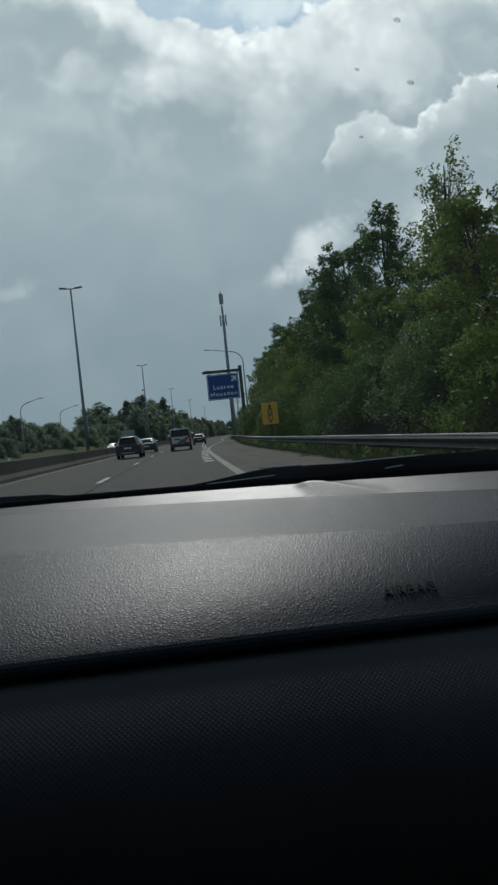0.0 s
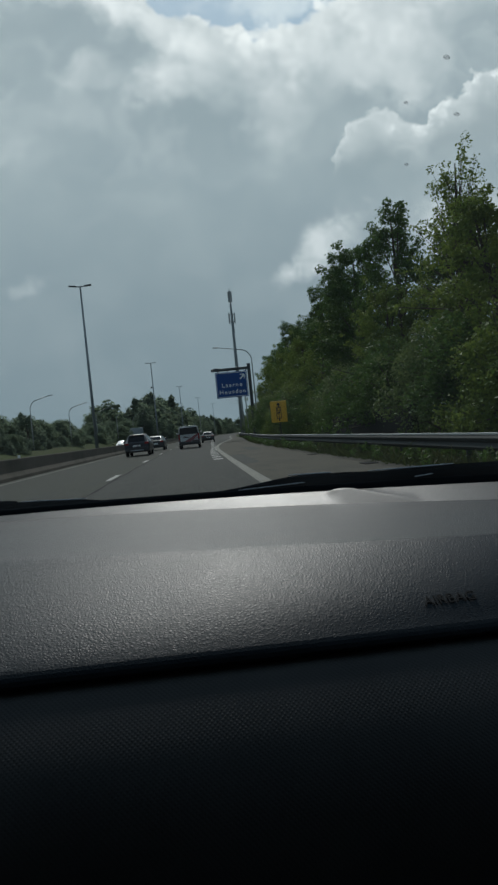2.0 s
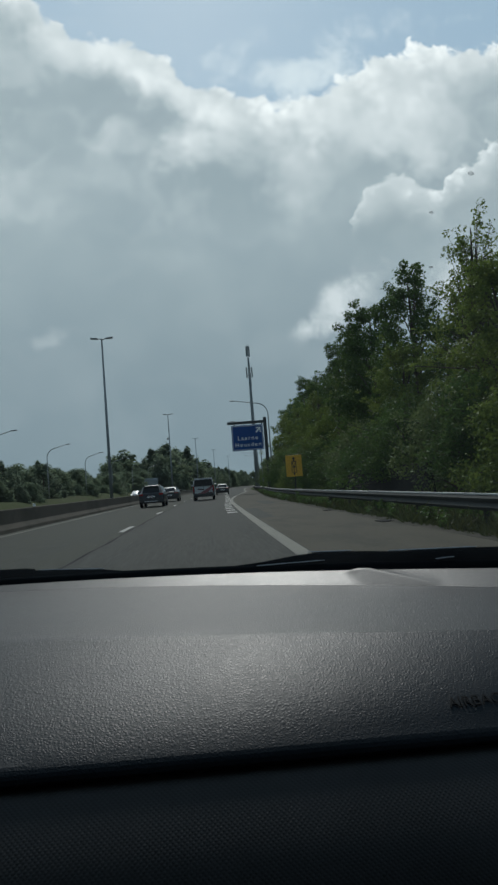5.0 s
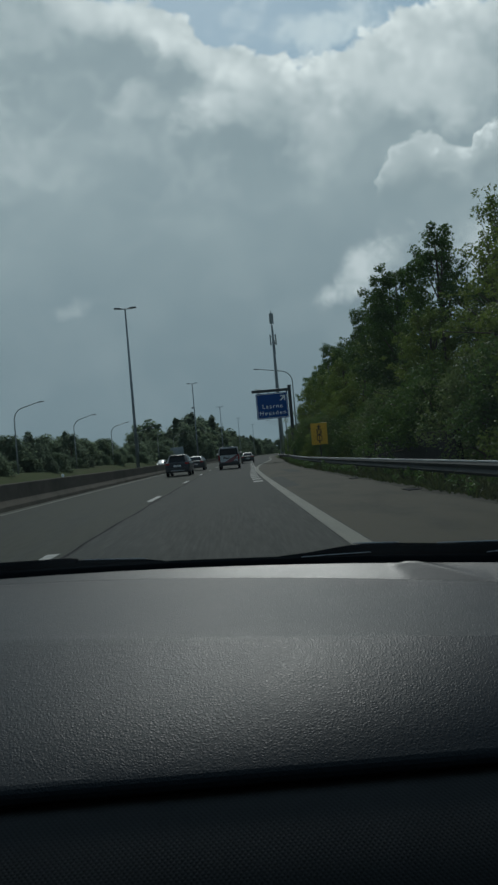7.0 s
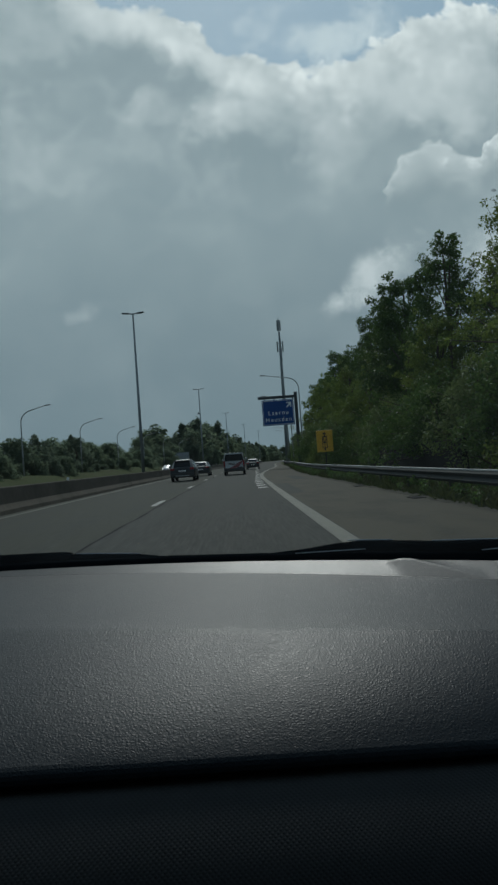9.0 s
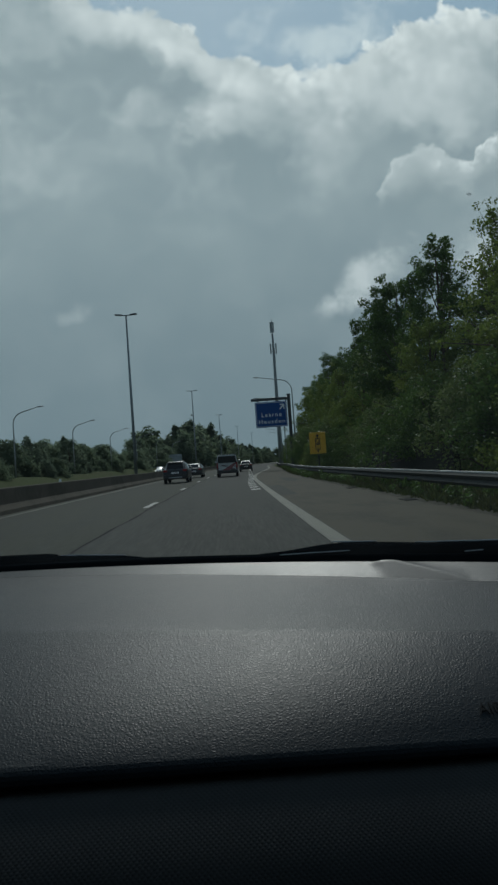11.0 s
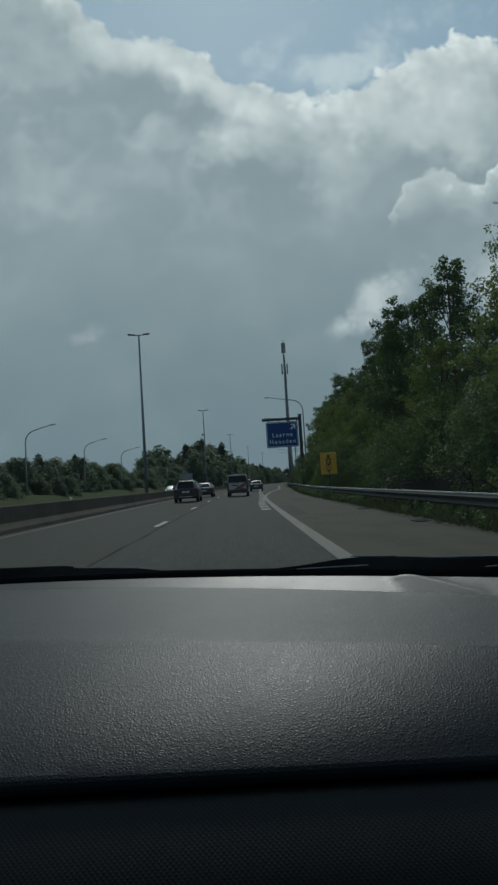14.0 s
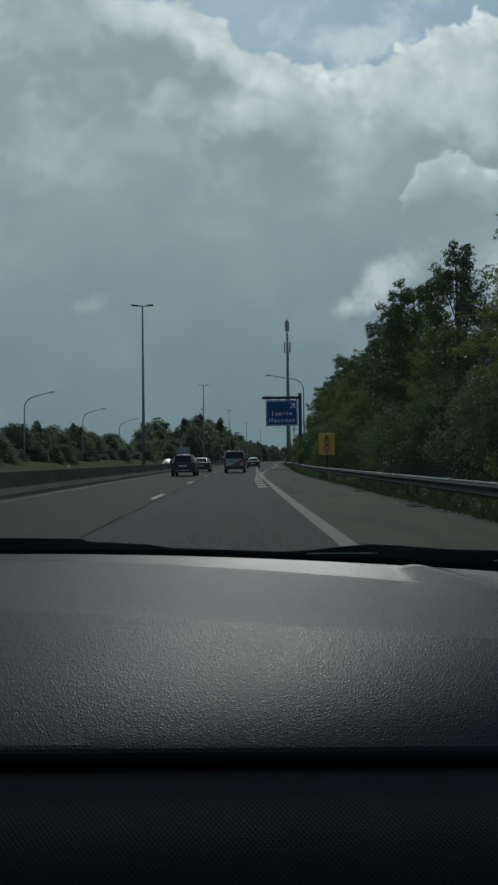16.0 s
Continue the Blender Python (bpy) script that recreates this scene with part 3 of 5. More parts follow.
# ---- carriageway paint ----
edge_line = part("edge_line", strip(lambda y: edge_x(y) - 0.13, lambda y: edge_x(y) + 0.13, steps(-20, 420, 150), 0.008), EDGE_PAINT, road, "wide worn white edge line")
part("edge_line", strip(-7.0, -6.82, steps(-20, 420, 100), 0.008), EDGE_PAINT, road)
seam = strip(lambda y: -2.42 + 0.02 * math.sin(y * 0.9) + 0.012 * math.sin(y * 2.3), lambda y: -2.36 + 0.02 * math.sin(y * 0.9) + 0.02 * math.sin(y * 1.7), steps(3, 120, 240), 0.004)
part("crack_seal", seam, TAR, road, "dark tar-sealed joint")


def worn_mark(x0, x1, length):
    bm = bmesh.new()
    n = 6
    rows = []
    for i in range(n + 1):
        y = length * (i / n - 0.5)
        rows.append([(x0 + random.uniform(-0.012, 0.012), y, 0), (x1 + random.uniform(-0.012, 0.012), y, 0)])
    loft(bm, rows)
    for v in bm.verts:
        if abs(abs(v.co.y) - length / 2) < 1e-6:
            v.co.y += random.uniform(-0.03, 0.03)
    return finish(bm, "lane_dash", ROAD_PAINT)


dash_mesh = worn_mark(-0.09, 0.09, 2.7)
for i in range(26):
    y = 7.7 + 13.0 * i
    d = part("lane_dash", dash_mesh, ROAD_PAINT, road)
    d.matrix_basis = Matrix.Translation(on_road(-2.6, y, 0.008)) @ pose(0, 0, 0, 0, 0, -math.degrees(y / BEND))
block_mesh = worn_mark(-0.2, 0.2, 1.0)
for i in range(40):
    y = 27 + 2.5 * i
    d = part("block_mark", block_mesh, ROAD_PAINT, road)
    d.matrix_basis = Matrix.Translation(on_road(0.98 + 0.42 * ease(30, 60, y), y, 0.009)) @ pose(0, 0, 0, 0, 0, -math.degrees(y / BEND))

# Repair patches on the shoulder.
for y0, y1, a, b in ((21.0, 30.0, 0.2, 0.75), (34.5, 42.0, 1.5, 2.2)):
    bm = strip(lambda y: edge_x(y) + a + 0.06 * math.sin(y * 5), lambda y: edge_x(y) + b + 0.08 * math.sin(y * 3.7), steps(y0, y1, 14), 0.0)
    part("repair_patch", bm, ASPHALT, shoulder, "darker asphalt repair patch")

# Concrete gutter slabs along the shoulder's edge.
slab_mesh = finish(box(bmesh.new(), (-0.17, -0.62, -0.12), (0.17, 0.62, 0.02), 0.015), "kerb_slab", KERB_CONCRETE)
for i in range(90):
    y = 6 + 1.3 * i
    d = part("kerb_slab", slab_mesh, KERB_CONCRETE, shoulder)
    d.matrix_basis = Matrix.Translation(on_road(rail_x(y) - 0.78, y, random.uniform(-0.03, -0.014))) @ pose(0, 0, 0, 0, random.uniform(-1.5, 1.5), random.uniform(-1, 1))

for y in (15.2, 22.5):
    drain = part("drain_grate", box(bmesh.new(), (-0.16, -0.3, -0.02), (0.16, 0.3, 0.012), 0.006), TAR, shoulder, "dark iron drain grate")
    drain.location = on_road(rail_x(y) - 1.02, y, 0)

# ---- low wall on the verge, under the trees ----
secs = []
for y in steps(21, 37, 20):
    top = 1.42 - 0.55 * ease(31, 37, y)
    secs.append([on_road(7.55 + a, y, b) for a, b in ((-0.12, -0.1), (-0.1, top - 0.02), (-0.08, top), (0.08, top), (0.1, top - 0.02), (0.12, -0.1))])
bm = bmesh.new()
rws = loft(bm, secs)
bm.faces.new(rws[0])
bm.faces.new(rws[-1])
setting("verge_wall", bm, DARK_WALL, "low dark weathered wall on the grass verge below the trees", "wall")

# ---- the concrete barrier between the carriageways ----
secs = []
for y in steps(-50, 320, 150):
    secs.append([on_road(-7.95 + a, y, b) for a, b in ((-0.3, -0.05), (-0.27, 0.1), (-0.12, 0.3), (-0.09, 0.84), (-0.06, 0.87), (0.06, 0.87), (0.09, 0.84), (0.12, 0.3), (0.27, 0.1), (0.3, -0.05))])
bm = bmesh.new()
loft(bm, secs)
barrier = setting("concrete_barrier", bm, CONCRETE, "weathered brown-grey concrete safety barrier along the left lane", "barrier")
refl = finish(box(bmesh.new(), (-0.05, -0.03, 0), (0.05, 0.03, 0.14), 0.01), "reflector", SIGN_WHITE)
for i in range(6):
    d = part("reflector", refl, SIGN_WHITE, barrier, "small white reflector")
    d.location = on_road(-7.95, 30 + 36 * i, 0.86)


# ---- the car that carries the camera ----
own_car = tagged(new("car_interior"), "dark grey car interior with a grained dashboard under the windscreen", "car interior")
own_car.location = (0, 0, 1.15)


def seam_y(x):
    return 1.057 - 0.39 * x - 0.3 * x * x


def strip_w(x):
    return 0.042 + 0.045 * x


def edge_y(x):
    return seam_y(x) + strip_w(x)


def edge_z(x):
    return -0.1882 + 0.31 * strip_w(x) - 0.016 * x


def crease_y(x):
    return 0.7656 - 0.235 * x


XS = steps(-1.0, 0.56, 78)


def dash_rows(x):
    s, c = seam_y(x), crease_y(x)
    rows = [(s, -0.1884), (s - 0.0008, -0.1882)]
    for f in (0.2, 0.4, 0.6, 0.8, 0.97):
        rows.append((s - 0.002 + (c - s + 0.002) * f, -0.1882 - 0.0170 * f))
    for f in steps(0, 1, 16):
        y = (c - 0.003) + (0.571 - c + 0.003) * f
        rows.append((y, -0.2057 - 0.0576 * (0.66 * f + 0.22 * f * f + 0.12 * f ** 6)))
    rows += [(0.5675, -0.2655), (0.5645, -0.2683), (0.5625, -0.2715), (0.5618, -0.2755), (0.566, -0.28), (0.60, -0.2815)]
    return rows


def dash_z(x, y):
    """Height of the dashboard's top, before the seam."""
    rows = dash_rows(x)[1:24]
    return float(np.interp(y, [r[0] for r in rows[::-1]], [r[1] for r in rows[::-1]])) - 0.016 * x


bm = bmesh.new()
loft(bm, [[(x, y, z - 0.016 * x) for y, z in dash_rows(x)] for x in XS])
me = finish(bm, "dashboard", DASH, True)
me.set_sharp_from_angle(angle=radians(9))
dash_top = part("dashboard", me, DASH, own_car, "grained dark grey plastic dashboard top")

# The strip under the windscreen, beyond the seam, with a moulded hump.
bm = bmesh.new()


def hump(x, f, wide):
    """The moulded wedge: a blunt end, and a ridge that runs down to the seam."""
    on = ease(0.216, 0.246, x)
    ridge = min(0.82, max(0.0, (0.345 - x) / 0.105))
    return on * wide * 0.18 * (min(f, ridge) - max(0.0, f - ridge) * ridge / (1 - ridge))


rows = []
for x in steps(-1.0, 0.56, 312):
    s, e = seam_y(x), edge_y(x)
    rows.append([(x, s + (e - s) * f, -0.1882 + 0.31 * (e - s) * f - 0.016 * x + hump(x, f, e - s)) for f in [0.0, 0.02] + steps(0.1, 1.0, 12)])
loft(bm, rows)
part("defroster_strip", bm, DASH_STRIP, own_car, "grained strip with a hump along the windscreen", smooth=True)

bm = bmesh.new()
rows = []
for x in XS:
    rows.append([(x, y, z - 0.016 * x) for y, z in ((0.60, -0.2835), (0.5595, -0.2845), (0.5545, -0.2865), (0.548, -0.2905), (0.53, -0.303), (0.51, -0.319), (0.49, -0.341), (0.472, -0.372), (0.46, -0.42), (0.455, -0.5), (0.48, -0.72))])
loft(bm, rows)
part("glove_panel", bm, DASH_LOW, own_car, "black dimpled lower dashboard panel", smooth=True)

# Black edge of the windscreen and the cowl behind it.
bm = bmesh.new()
rows = []
for x in XS:
    e, z = edge_y(x), edge_z(x)
    up = 0.009 + 0.006 * max(0.0, -x - 0.05) + 0.004 * max(0.0, x)
    rows.append([(x, e - 0.001, z - 0.001), (x, e + 0.002, z + 0.002), (x, e + 0.012, z + up * 0.7), (x, e + 0.03, z + up), (x, e + 0.05, z + up * 0.6), (x, e + 0.09, z - 0.06)])
loft(bm, rows)
part("windscreen_edge", bm, BLACK_EDGE, own_car, "black rubber edge of the windscreen", smooth=True)


def blade_part(name, tops, label="", parent=None):
    """A wiper lying along the windscreen's edge; tops: (x, height over the edge) along it."""
    bm = bmesh.new()
    rows = []
    for x in steps(tops[0][0], tops[-1][0], 40):
        h = float(np.interp(x, [t[0] for t in tops], [t[1] for t in tops]))
        e, z = edge_y(x) + 0.036, edge_z(x)
        rows.append([(x, e - 0.012, z - 0.012), (x, e - 0.012, z + 0.45 * h), (x, e - 0.004, z + 0.9 * h), (x, e + 0.003, z + h), (x, e + 0.012, z + 0.9 * h), (x, e + 0.016, z - 0.012)])
    r = loft(bm, rows, closed=True)
    bm.faces.new(r[0])
    bm.faces.new(r[-1])
    me = finish(bm, name, BLACK_EDGE, True)
    me.set_sharp_from_angle(angle=radians(40))
    return part(name, me, BLACK_EDGE, parent or own_car, label)


def glint(parent, x0, x1, h0, h1, depth=0.022, r=0.0011):
    """A thin bright strip laid on a wiper to stand in for a glint of light."""
    pts = [(x, edge_y(x) + depth, edge_z(x) + h0 + (h1 - h0) * (x - x0) / (x1 - x0)) for x in steps(x0, x1, 8)]
    part("wiper_spine", tube(bmesh.new(), pts, [r * 0.5] + [r] * 7 + [r * 0.5], 5), ALLOY, parent, "thin bright strip in place of a glint")


right_wiper = blade_part("wiper", ((0.055, 0.008), (0.10, 0.013), (0.16, 0.023), (0.20, 0.027), (0.27, 0.026), (0.32, 0.024), (0.36, 0.027), (0.62, 0.029)), "black wiper lying along the windscreen edge")
glint(right_wiper, 0.175, 0.245, 0.0275, 0.0275, 0.037)
glint(right_wiper, 0.30, 0.42, 0.0255, 0.0285, 0.037)
glint(right_wiper, 0.088, 0.20, 0.009, 0.015, 0.020, 0.0008)
glint(right_wiper, 0.36, 0.385, 0.013, 0.016, 0.020, 0.0008)
left_wiper = blade_part("wiper", ((-1.0, 0.034), (-0.70, 0.030), (-0.45, 0.025), (-0.335, 0.024), (-0.325, 0.022)), "black wiper lying along the windscreen edge")
arm = blade_part("wiper_arm", ((-0.345, 0.019), (-0.28, 0.019), (-0.20, 0.014), (-0.16, 0.009)), "", left_wiper)
glint(left_wiper, -0.315, -0.19, 0.0195, 0.0145, 0.036, 0.0009)

# Raised letters on the airbag cover.
txt = bpy.data.curves.new("airbag_letters", "FONT")
txt.body, txt.size, txt.extrude, txt.align_x = "AIRBAG", 0.0175, 0.0004, "LEFT"
txt.space_character = 1.02
txt.materials.append(LETTER)
letters = new("airbag_letters", txt)
letters.parent = own_car
tilt = math.degrees(math.atan2(dash_z(0.25, 0.60) - dash_z(0.25, 0.585), 0.015))
side = -math.degrees(math.atan2(dash_z(0.29, 0.592) - dash_z(0.23, 0.592), 0.06))
letters.matrix_basis = pose(0.229, 0.5865, dash_z(0.229, 0.5865) + 0.0013, tilt, side, 0) @ Matrix.Diagonal((0.88, 1, 1, 1))
tagged(letters, "embossed dark letters AIRBAG")

# Cabin shell, unseen and added to keep light out: lining, doors, floor and the wall behind, with the windscreen open to
# the light.
part("roof_lining", box(bmesh.new(), (-1.12, -1.6, 0.37), (0.6, 0.28, 0.40), 0.01), CLOTH, own_car)
part("rear_wall", box(bmesh.new(), (-1.12, -1.66, -0.9), (0.6, -1.6, 0.37), 0.01), CLOTH, own_car)
part("floor_pan", box(bmesh.new(), (-1.12, -1.6, -0.95), (0.6, 0.6, -0.90), 0.01), CLOTH, own_car)
part("firewall", box(bmesh.new(), (-1.12, 0.62, -0.92), (0.6, 0.68, -0.29), 0.01), CLOTH, own_car)
for inner, outer in ((0.62, 0.665), (-1.14, -1.185)):
    lo, hi = min(inner, outer), max(inner, outer)
    part("door_panel", box(bmesh.new(), (lo, -1.64, -0.9), (hi, 0.72, -0.2), 0.015), PAINT_GREY, own_car, "dark grey door")
    # Unseen solid panel, added where rear side windows would let light in.
    part("window_pillar", box(bmesh.new(), (lo, -1.64, -0.2), (hi, -0.1, 0.38), 0.015), PAINT_GREY, own_car)
    sill = tube(bmesh.new(), [(inner, 0.28, 0.39), (inner, -1.6, 0.39)], [0.03, 0.03], 8)
    part("roof_rail", sill, PAINT_GREY, own_car)
# Outer body: wings, bonnet, roof skin and tail, kept under the line of sight.
bm = bmesh.new()
loft(bm, [[(x, y, z - 0.06 * ((x + 0.26) / 0.92) ** 2) for x in steps(-1.17, 0.65, 12)] for y, z in ((1.3, -0.36), (1.55, -0.39), (1.9, -0.44), (2.15, -0.52), (2.28, -0.62), (2.3, -0.85))])
part("bonnet", bm, PAINT_GREY, own_car, "dark grey bonnet", smooth=True)
for x0, x1 in ((0.6, 0.67), (-1.19, -1.12)):
    bm = bmesh.new()
    loft(bm, [[((x0 + x1) / 2 + a, y, z) for a, z in ((0.0, t), (0.03 if x0 > 0 else -0.03, t - 0.12), (0.03 if x0 > 0 else -0.03, -0.72), (0.0, -0.86))] for y, t in ((0.7, -0.3), (1.2, -0.38), (1.7, -0.45), (2.1, -0.56), (2.3, -0.68))])
    part("front_wing", bm, PAINT_GREY, own_car, smooth=True)
bm = bmesh.new()
loft(bm, [[(x, y, z - 0.05 * ((x + 0.26) / 0.92) ** 2) for x in steps(-1.17, 0.65, 10)] for y, z in ((0.29, 0.43), (-0.4, 0.46), (-1.2, 0.44), (-1.62, 0.4), (-1.72, 0.1), (-1.78, -0.3), (-1.8, -0.85))])
part("roof_skin", bm, PAINT_GREY, own_car, "dark grey roof and tail", smooth=True)
bm = tube(bmesh.new(), [(0.512, 0.93, -0.215), (0.6, 0.80, -0.09), (0.64, 0.5, 0.2), (0.64, 0.3, 0.37)], [0.03, 0.035, 0.04, 0.04], 10)
part("windscreen_pillar", bm, PILLAR, own_car, "light grey windscreen pillar trim", smooth=True)
bm = tube(bmesh.new(), [(-1.12, 1.0, -0.20), (-1.12, 0.78, -0.06), (-1.13, 0.5, 0.2), (-1.13, 0.3, 0.37)], [0.03, 0.035, 0.04, 0.04], 10)
part("windscreen_pillar", bm, PILLAR, own_car, smooth=True)

# Windscreen with a few dried drops.
bm = bmesh.new()
rows = []
for f in steps(0, 1, 10):
    row = []
    for x in steps(-1.1, 0.6, 24):
        y0, z0 = edge_y(x) + 0.02, edge_z(x) + 0.004
        row.append((x, y0 + (0.28 - y0) * f, z0 + (0.375 - z0) * f + 0.03 * math.sin(math.pi * f)))
    rows.append(row)
loft(bm, rows)
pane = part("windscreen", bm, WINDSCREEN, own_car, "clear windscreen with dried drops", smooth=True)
pane.visible_shadow = False
for x, f, w in ((0.262, 0.70, 0.0024), (0.236, 0.66, 0.0018), (0.285, 0.64, 0.0024), (0.25, 0.59, 0.0018), (0.3, 0.76, 0.002)):
    y0, z0 = edge_y(x) + 0.02, edge_z(x) + 0.004
    bm = bmesh.new()
    bmesh.ops.create_uvsphere(bm, u_segments=10, v_segments=6, radius=1.0, matrix=Matrix.Diagonal((w * 1.5, w * 0.8, w * 0.3, 1)))
    d = part("dried_drop", bm, SMUDGE, pane, smooth=True)
    d.matrix_basis = pose(x, y0 + (0.28 - y0) * f, z0 + (0.375 - z0) * f + 0.03 * math.sin(math.pi * f), -32, 12, 20)
for x in (0.53, -1.05):
    for y in (1.62, -1.1):
        wheel = tube(bmesh.new(), [(x - 0.1, y, -0.83), (x + 0.1, y, -0.83)], [0.318, 0.318], 20)
        part("wheel", wheel, RUBBER, own_car, "black tyre", smooth=False)


# ---- guard rail beside the shoulder ----
guard_rail = tagged(new("guard_rail"), "galvanised steel guard rail on posts in the grass verge", "guard rail")
secs = []
for y in steps(-20, 330, 140):
    x = rail_x(y)
    secs.append([on_road(x + a, y, 0.28 + b) for a, b in ((0.03, 0.0), (-0.01, 0.02), (-0.05, 0.07), (-0.01, 0.13), (0.03, 0.155), (-0.01, 0.18), (-0.05, 0.24), (-0.01, 0.29), (0.03, 0.315), (0.075, 0.315), (0.06, 0.0))])
bm = bmesh.new()
loft(bm, secs, closed=True)
part("rail_beam", bm, GALVANISED, guard_rail, "galvanised corrugated beam, darkened as if backlit", smooth=False)
# The upper edge is a strip of its own, coloured as if lit.
bm = strip(lambda y: rail_x(y) - 0.012, lambda y: rail_x(y) + 0.075, steps(-20, 330, 140), 0.612, 0.03)
part("top_lip", bm, RAIL_LIT_TOP, guard_rail, "upper edge coloured paler, as lit by the sky")
post_mesh = finish(box(bmesh.new(), (-0.05, -0.03, -0.1), (0.05, 0.03, 0.57), 0.006), "rail_post", GALVANISED)
for i in range(60):
    y = 4 + 4.0 * i
    d = part("rail_post", post_mesh, GALVANISED, guard_rail)
    d.location = on_road(rail_x(y) + 0.11, y, 0)


# ---- leaves and trees ----
def leaves_mesh(name, centres, radii, count, size, material, rng, flat=0.45, loose=0.7):
    """Small folded leaves scattered about clump centres."""
    n = len(centres)
    pick = rng.choice(n, count, p=np.array(radii) ** 2 / np.sum(np.array(radii) ** 2))
    d = rng.normal(size=(count, 3))
    d /= np.linalg.norm(d, axis=1)[:, None]
    rad = np.array(radii)[pick] * rng.uniform(0.35, 1.0, count) ** 0.6
    wild = rng.random(count) < 0.06
    rad[wild] *= 1.35
    pos = np.array(centres)[pick] + d * rad[:, None] * np.array((1, 1, 0.85))
    nrm = d * (1.3 - loose) + rng.normal(size=(count, 3)) * loose + np.array((0, 0, flat))
    nrm /= np.linalg.norm(nrm, axis=1)[:, None]
    tang = np.cross(nrm, rng.normal(size=(count, 3)))
    tang /= np.linalg.norm(tang, axis=1)[:, None]
    bit = np.cross(nrm, tang)
    s = size * rng.uniform(0.6, 1.35, count)[:, None]
    v = np.empty((count, 4, 3))
    v[:, 0] = pos - tang * s
    v[:, 1] = pos + bit * s * 0.55 + nrm * s * 0.12
    v[:, 2] = pos + tang * s
    v[:, 3] = pos - bit * s * 0.55 + nrm * s * 0.12
    me = bpy.data.meshes.new(name)
    me.from_pydata(v.reshape(-1, 3).tolist(), [], np.arange(count * 4).reshape(-1, 4).tolist())
    me.materials.append(material)
    return me


def make_tree(name, label, seed, height, spread, count, leaf, material, bare=0.22, shape="round", clumps=46, clump_r=1.2, limbs=22, stout=0.42):
    rng = np.random.default_rng(seed)
    tree = tagged(new(name), label, "shrub" if name == "shrub" else "tree")
    lean = rng.normal(size=2) * 0.03 * height
    trunk_at = lambda f: np.array((lean[0] * f * f, lean[1] * f * f, height * f))
    low = bare * height
    centres, radii = [], []
    for i in range(clumps):
        f = (i + rng.random()) / clumps
        if shape == "round":
            z = low + (height * 0.97 - low) * f
            w = spread * (math.sin(math.pi * (0.12 + 0.82 * f)) ** 0.7) * (1 - 0.35 * f)
        elif shape == "column":
            z = low + (height * 0.98 - low) * f
            w = spread * (1 - f) ** 0.55
        else:
            z = 0.12 * height + 0.82 * height * f
            w = spread * math.sqrt(max(0.05, 1 - f * f))
        a = i * 2.4 + rng.normal() * 0.5
        rr = w * math.sqrt(rng.uniform(0.15, 1.0))
        c = trunk_at(z / height) * np.array((1, 1, 0)) + np.array((math.cos(a) * rr, math.sin(a) * rr, z + rng.normal() * 0.3))
        centres.append(c)
        radii.append(clump_r * rng.uniform(0.6, 1.25) * (0.6 + 0.4 * (1 - f)) if shape != "low" else clump_r * rng.uniform(0.7, 1.2))
    # A few loose sprays that break the outline.
    for i in range(clumps // 2):
        c = centres[rng.integers(len(centres))]
        out = c - trunk_at(c[2] / height) * np.array((1, 1, 0)) - np.array((0, 0, c[2]))
        centres.append(c + out * rng.uniform(0.1, 0.35) + np.array((0, 0, rng.uniform(0.1, 1.2))))
        radii.append(clump_r * rng.uniform(0.25, 0.5))
    bm = bmesh.new()
    n = 7
    base = 0.016 * height + 0.06
    top = 0.97 if shape != "low" else 0.5
    tube(bm, [trunk_at(top * i / n) - np.array((0, 0, 0.2 if i == 0 else 0)) for i in range(n + 1)], [base * (1.15 - 1.05 * i / n) for i in range(n + 1)], 7)
    for c in centres[:: max(1, len(centres) // limbs)]:
        f0 = max(0.08, min(top - 0.05, c[2] / height * rng.uniform(0.6, 0.84)))
        a = trunk_at(f0)
        mid = (a + np.array(c)) / 2 + np.array((0, 0, 0.12 * np.linalg.norm(np.array(c) - a)))
        r = base * (1 - f0) * stout + 0.01
        tube(bm, [a, mid, c], [r, r * 0.6, r * 0.2], 5, cap=False)
    part("trunk", bm, BARK, tree, smooth=True)
    part("crown", leaves_mesh("crown", centres, radii, count, leaf, material, rng, loose=0.32 if leaf > 0.15 else 0.7), material, tree)
    return tree


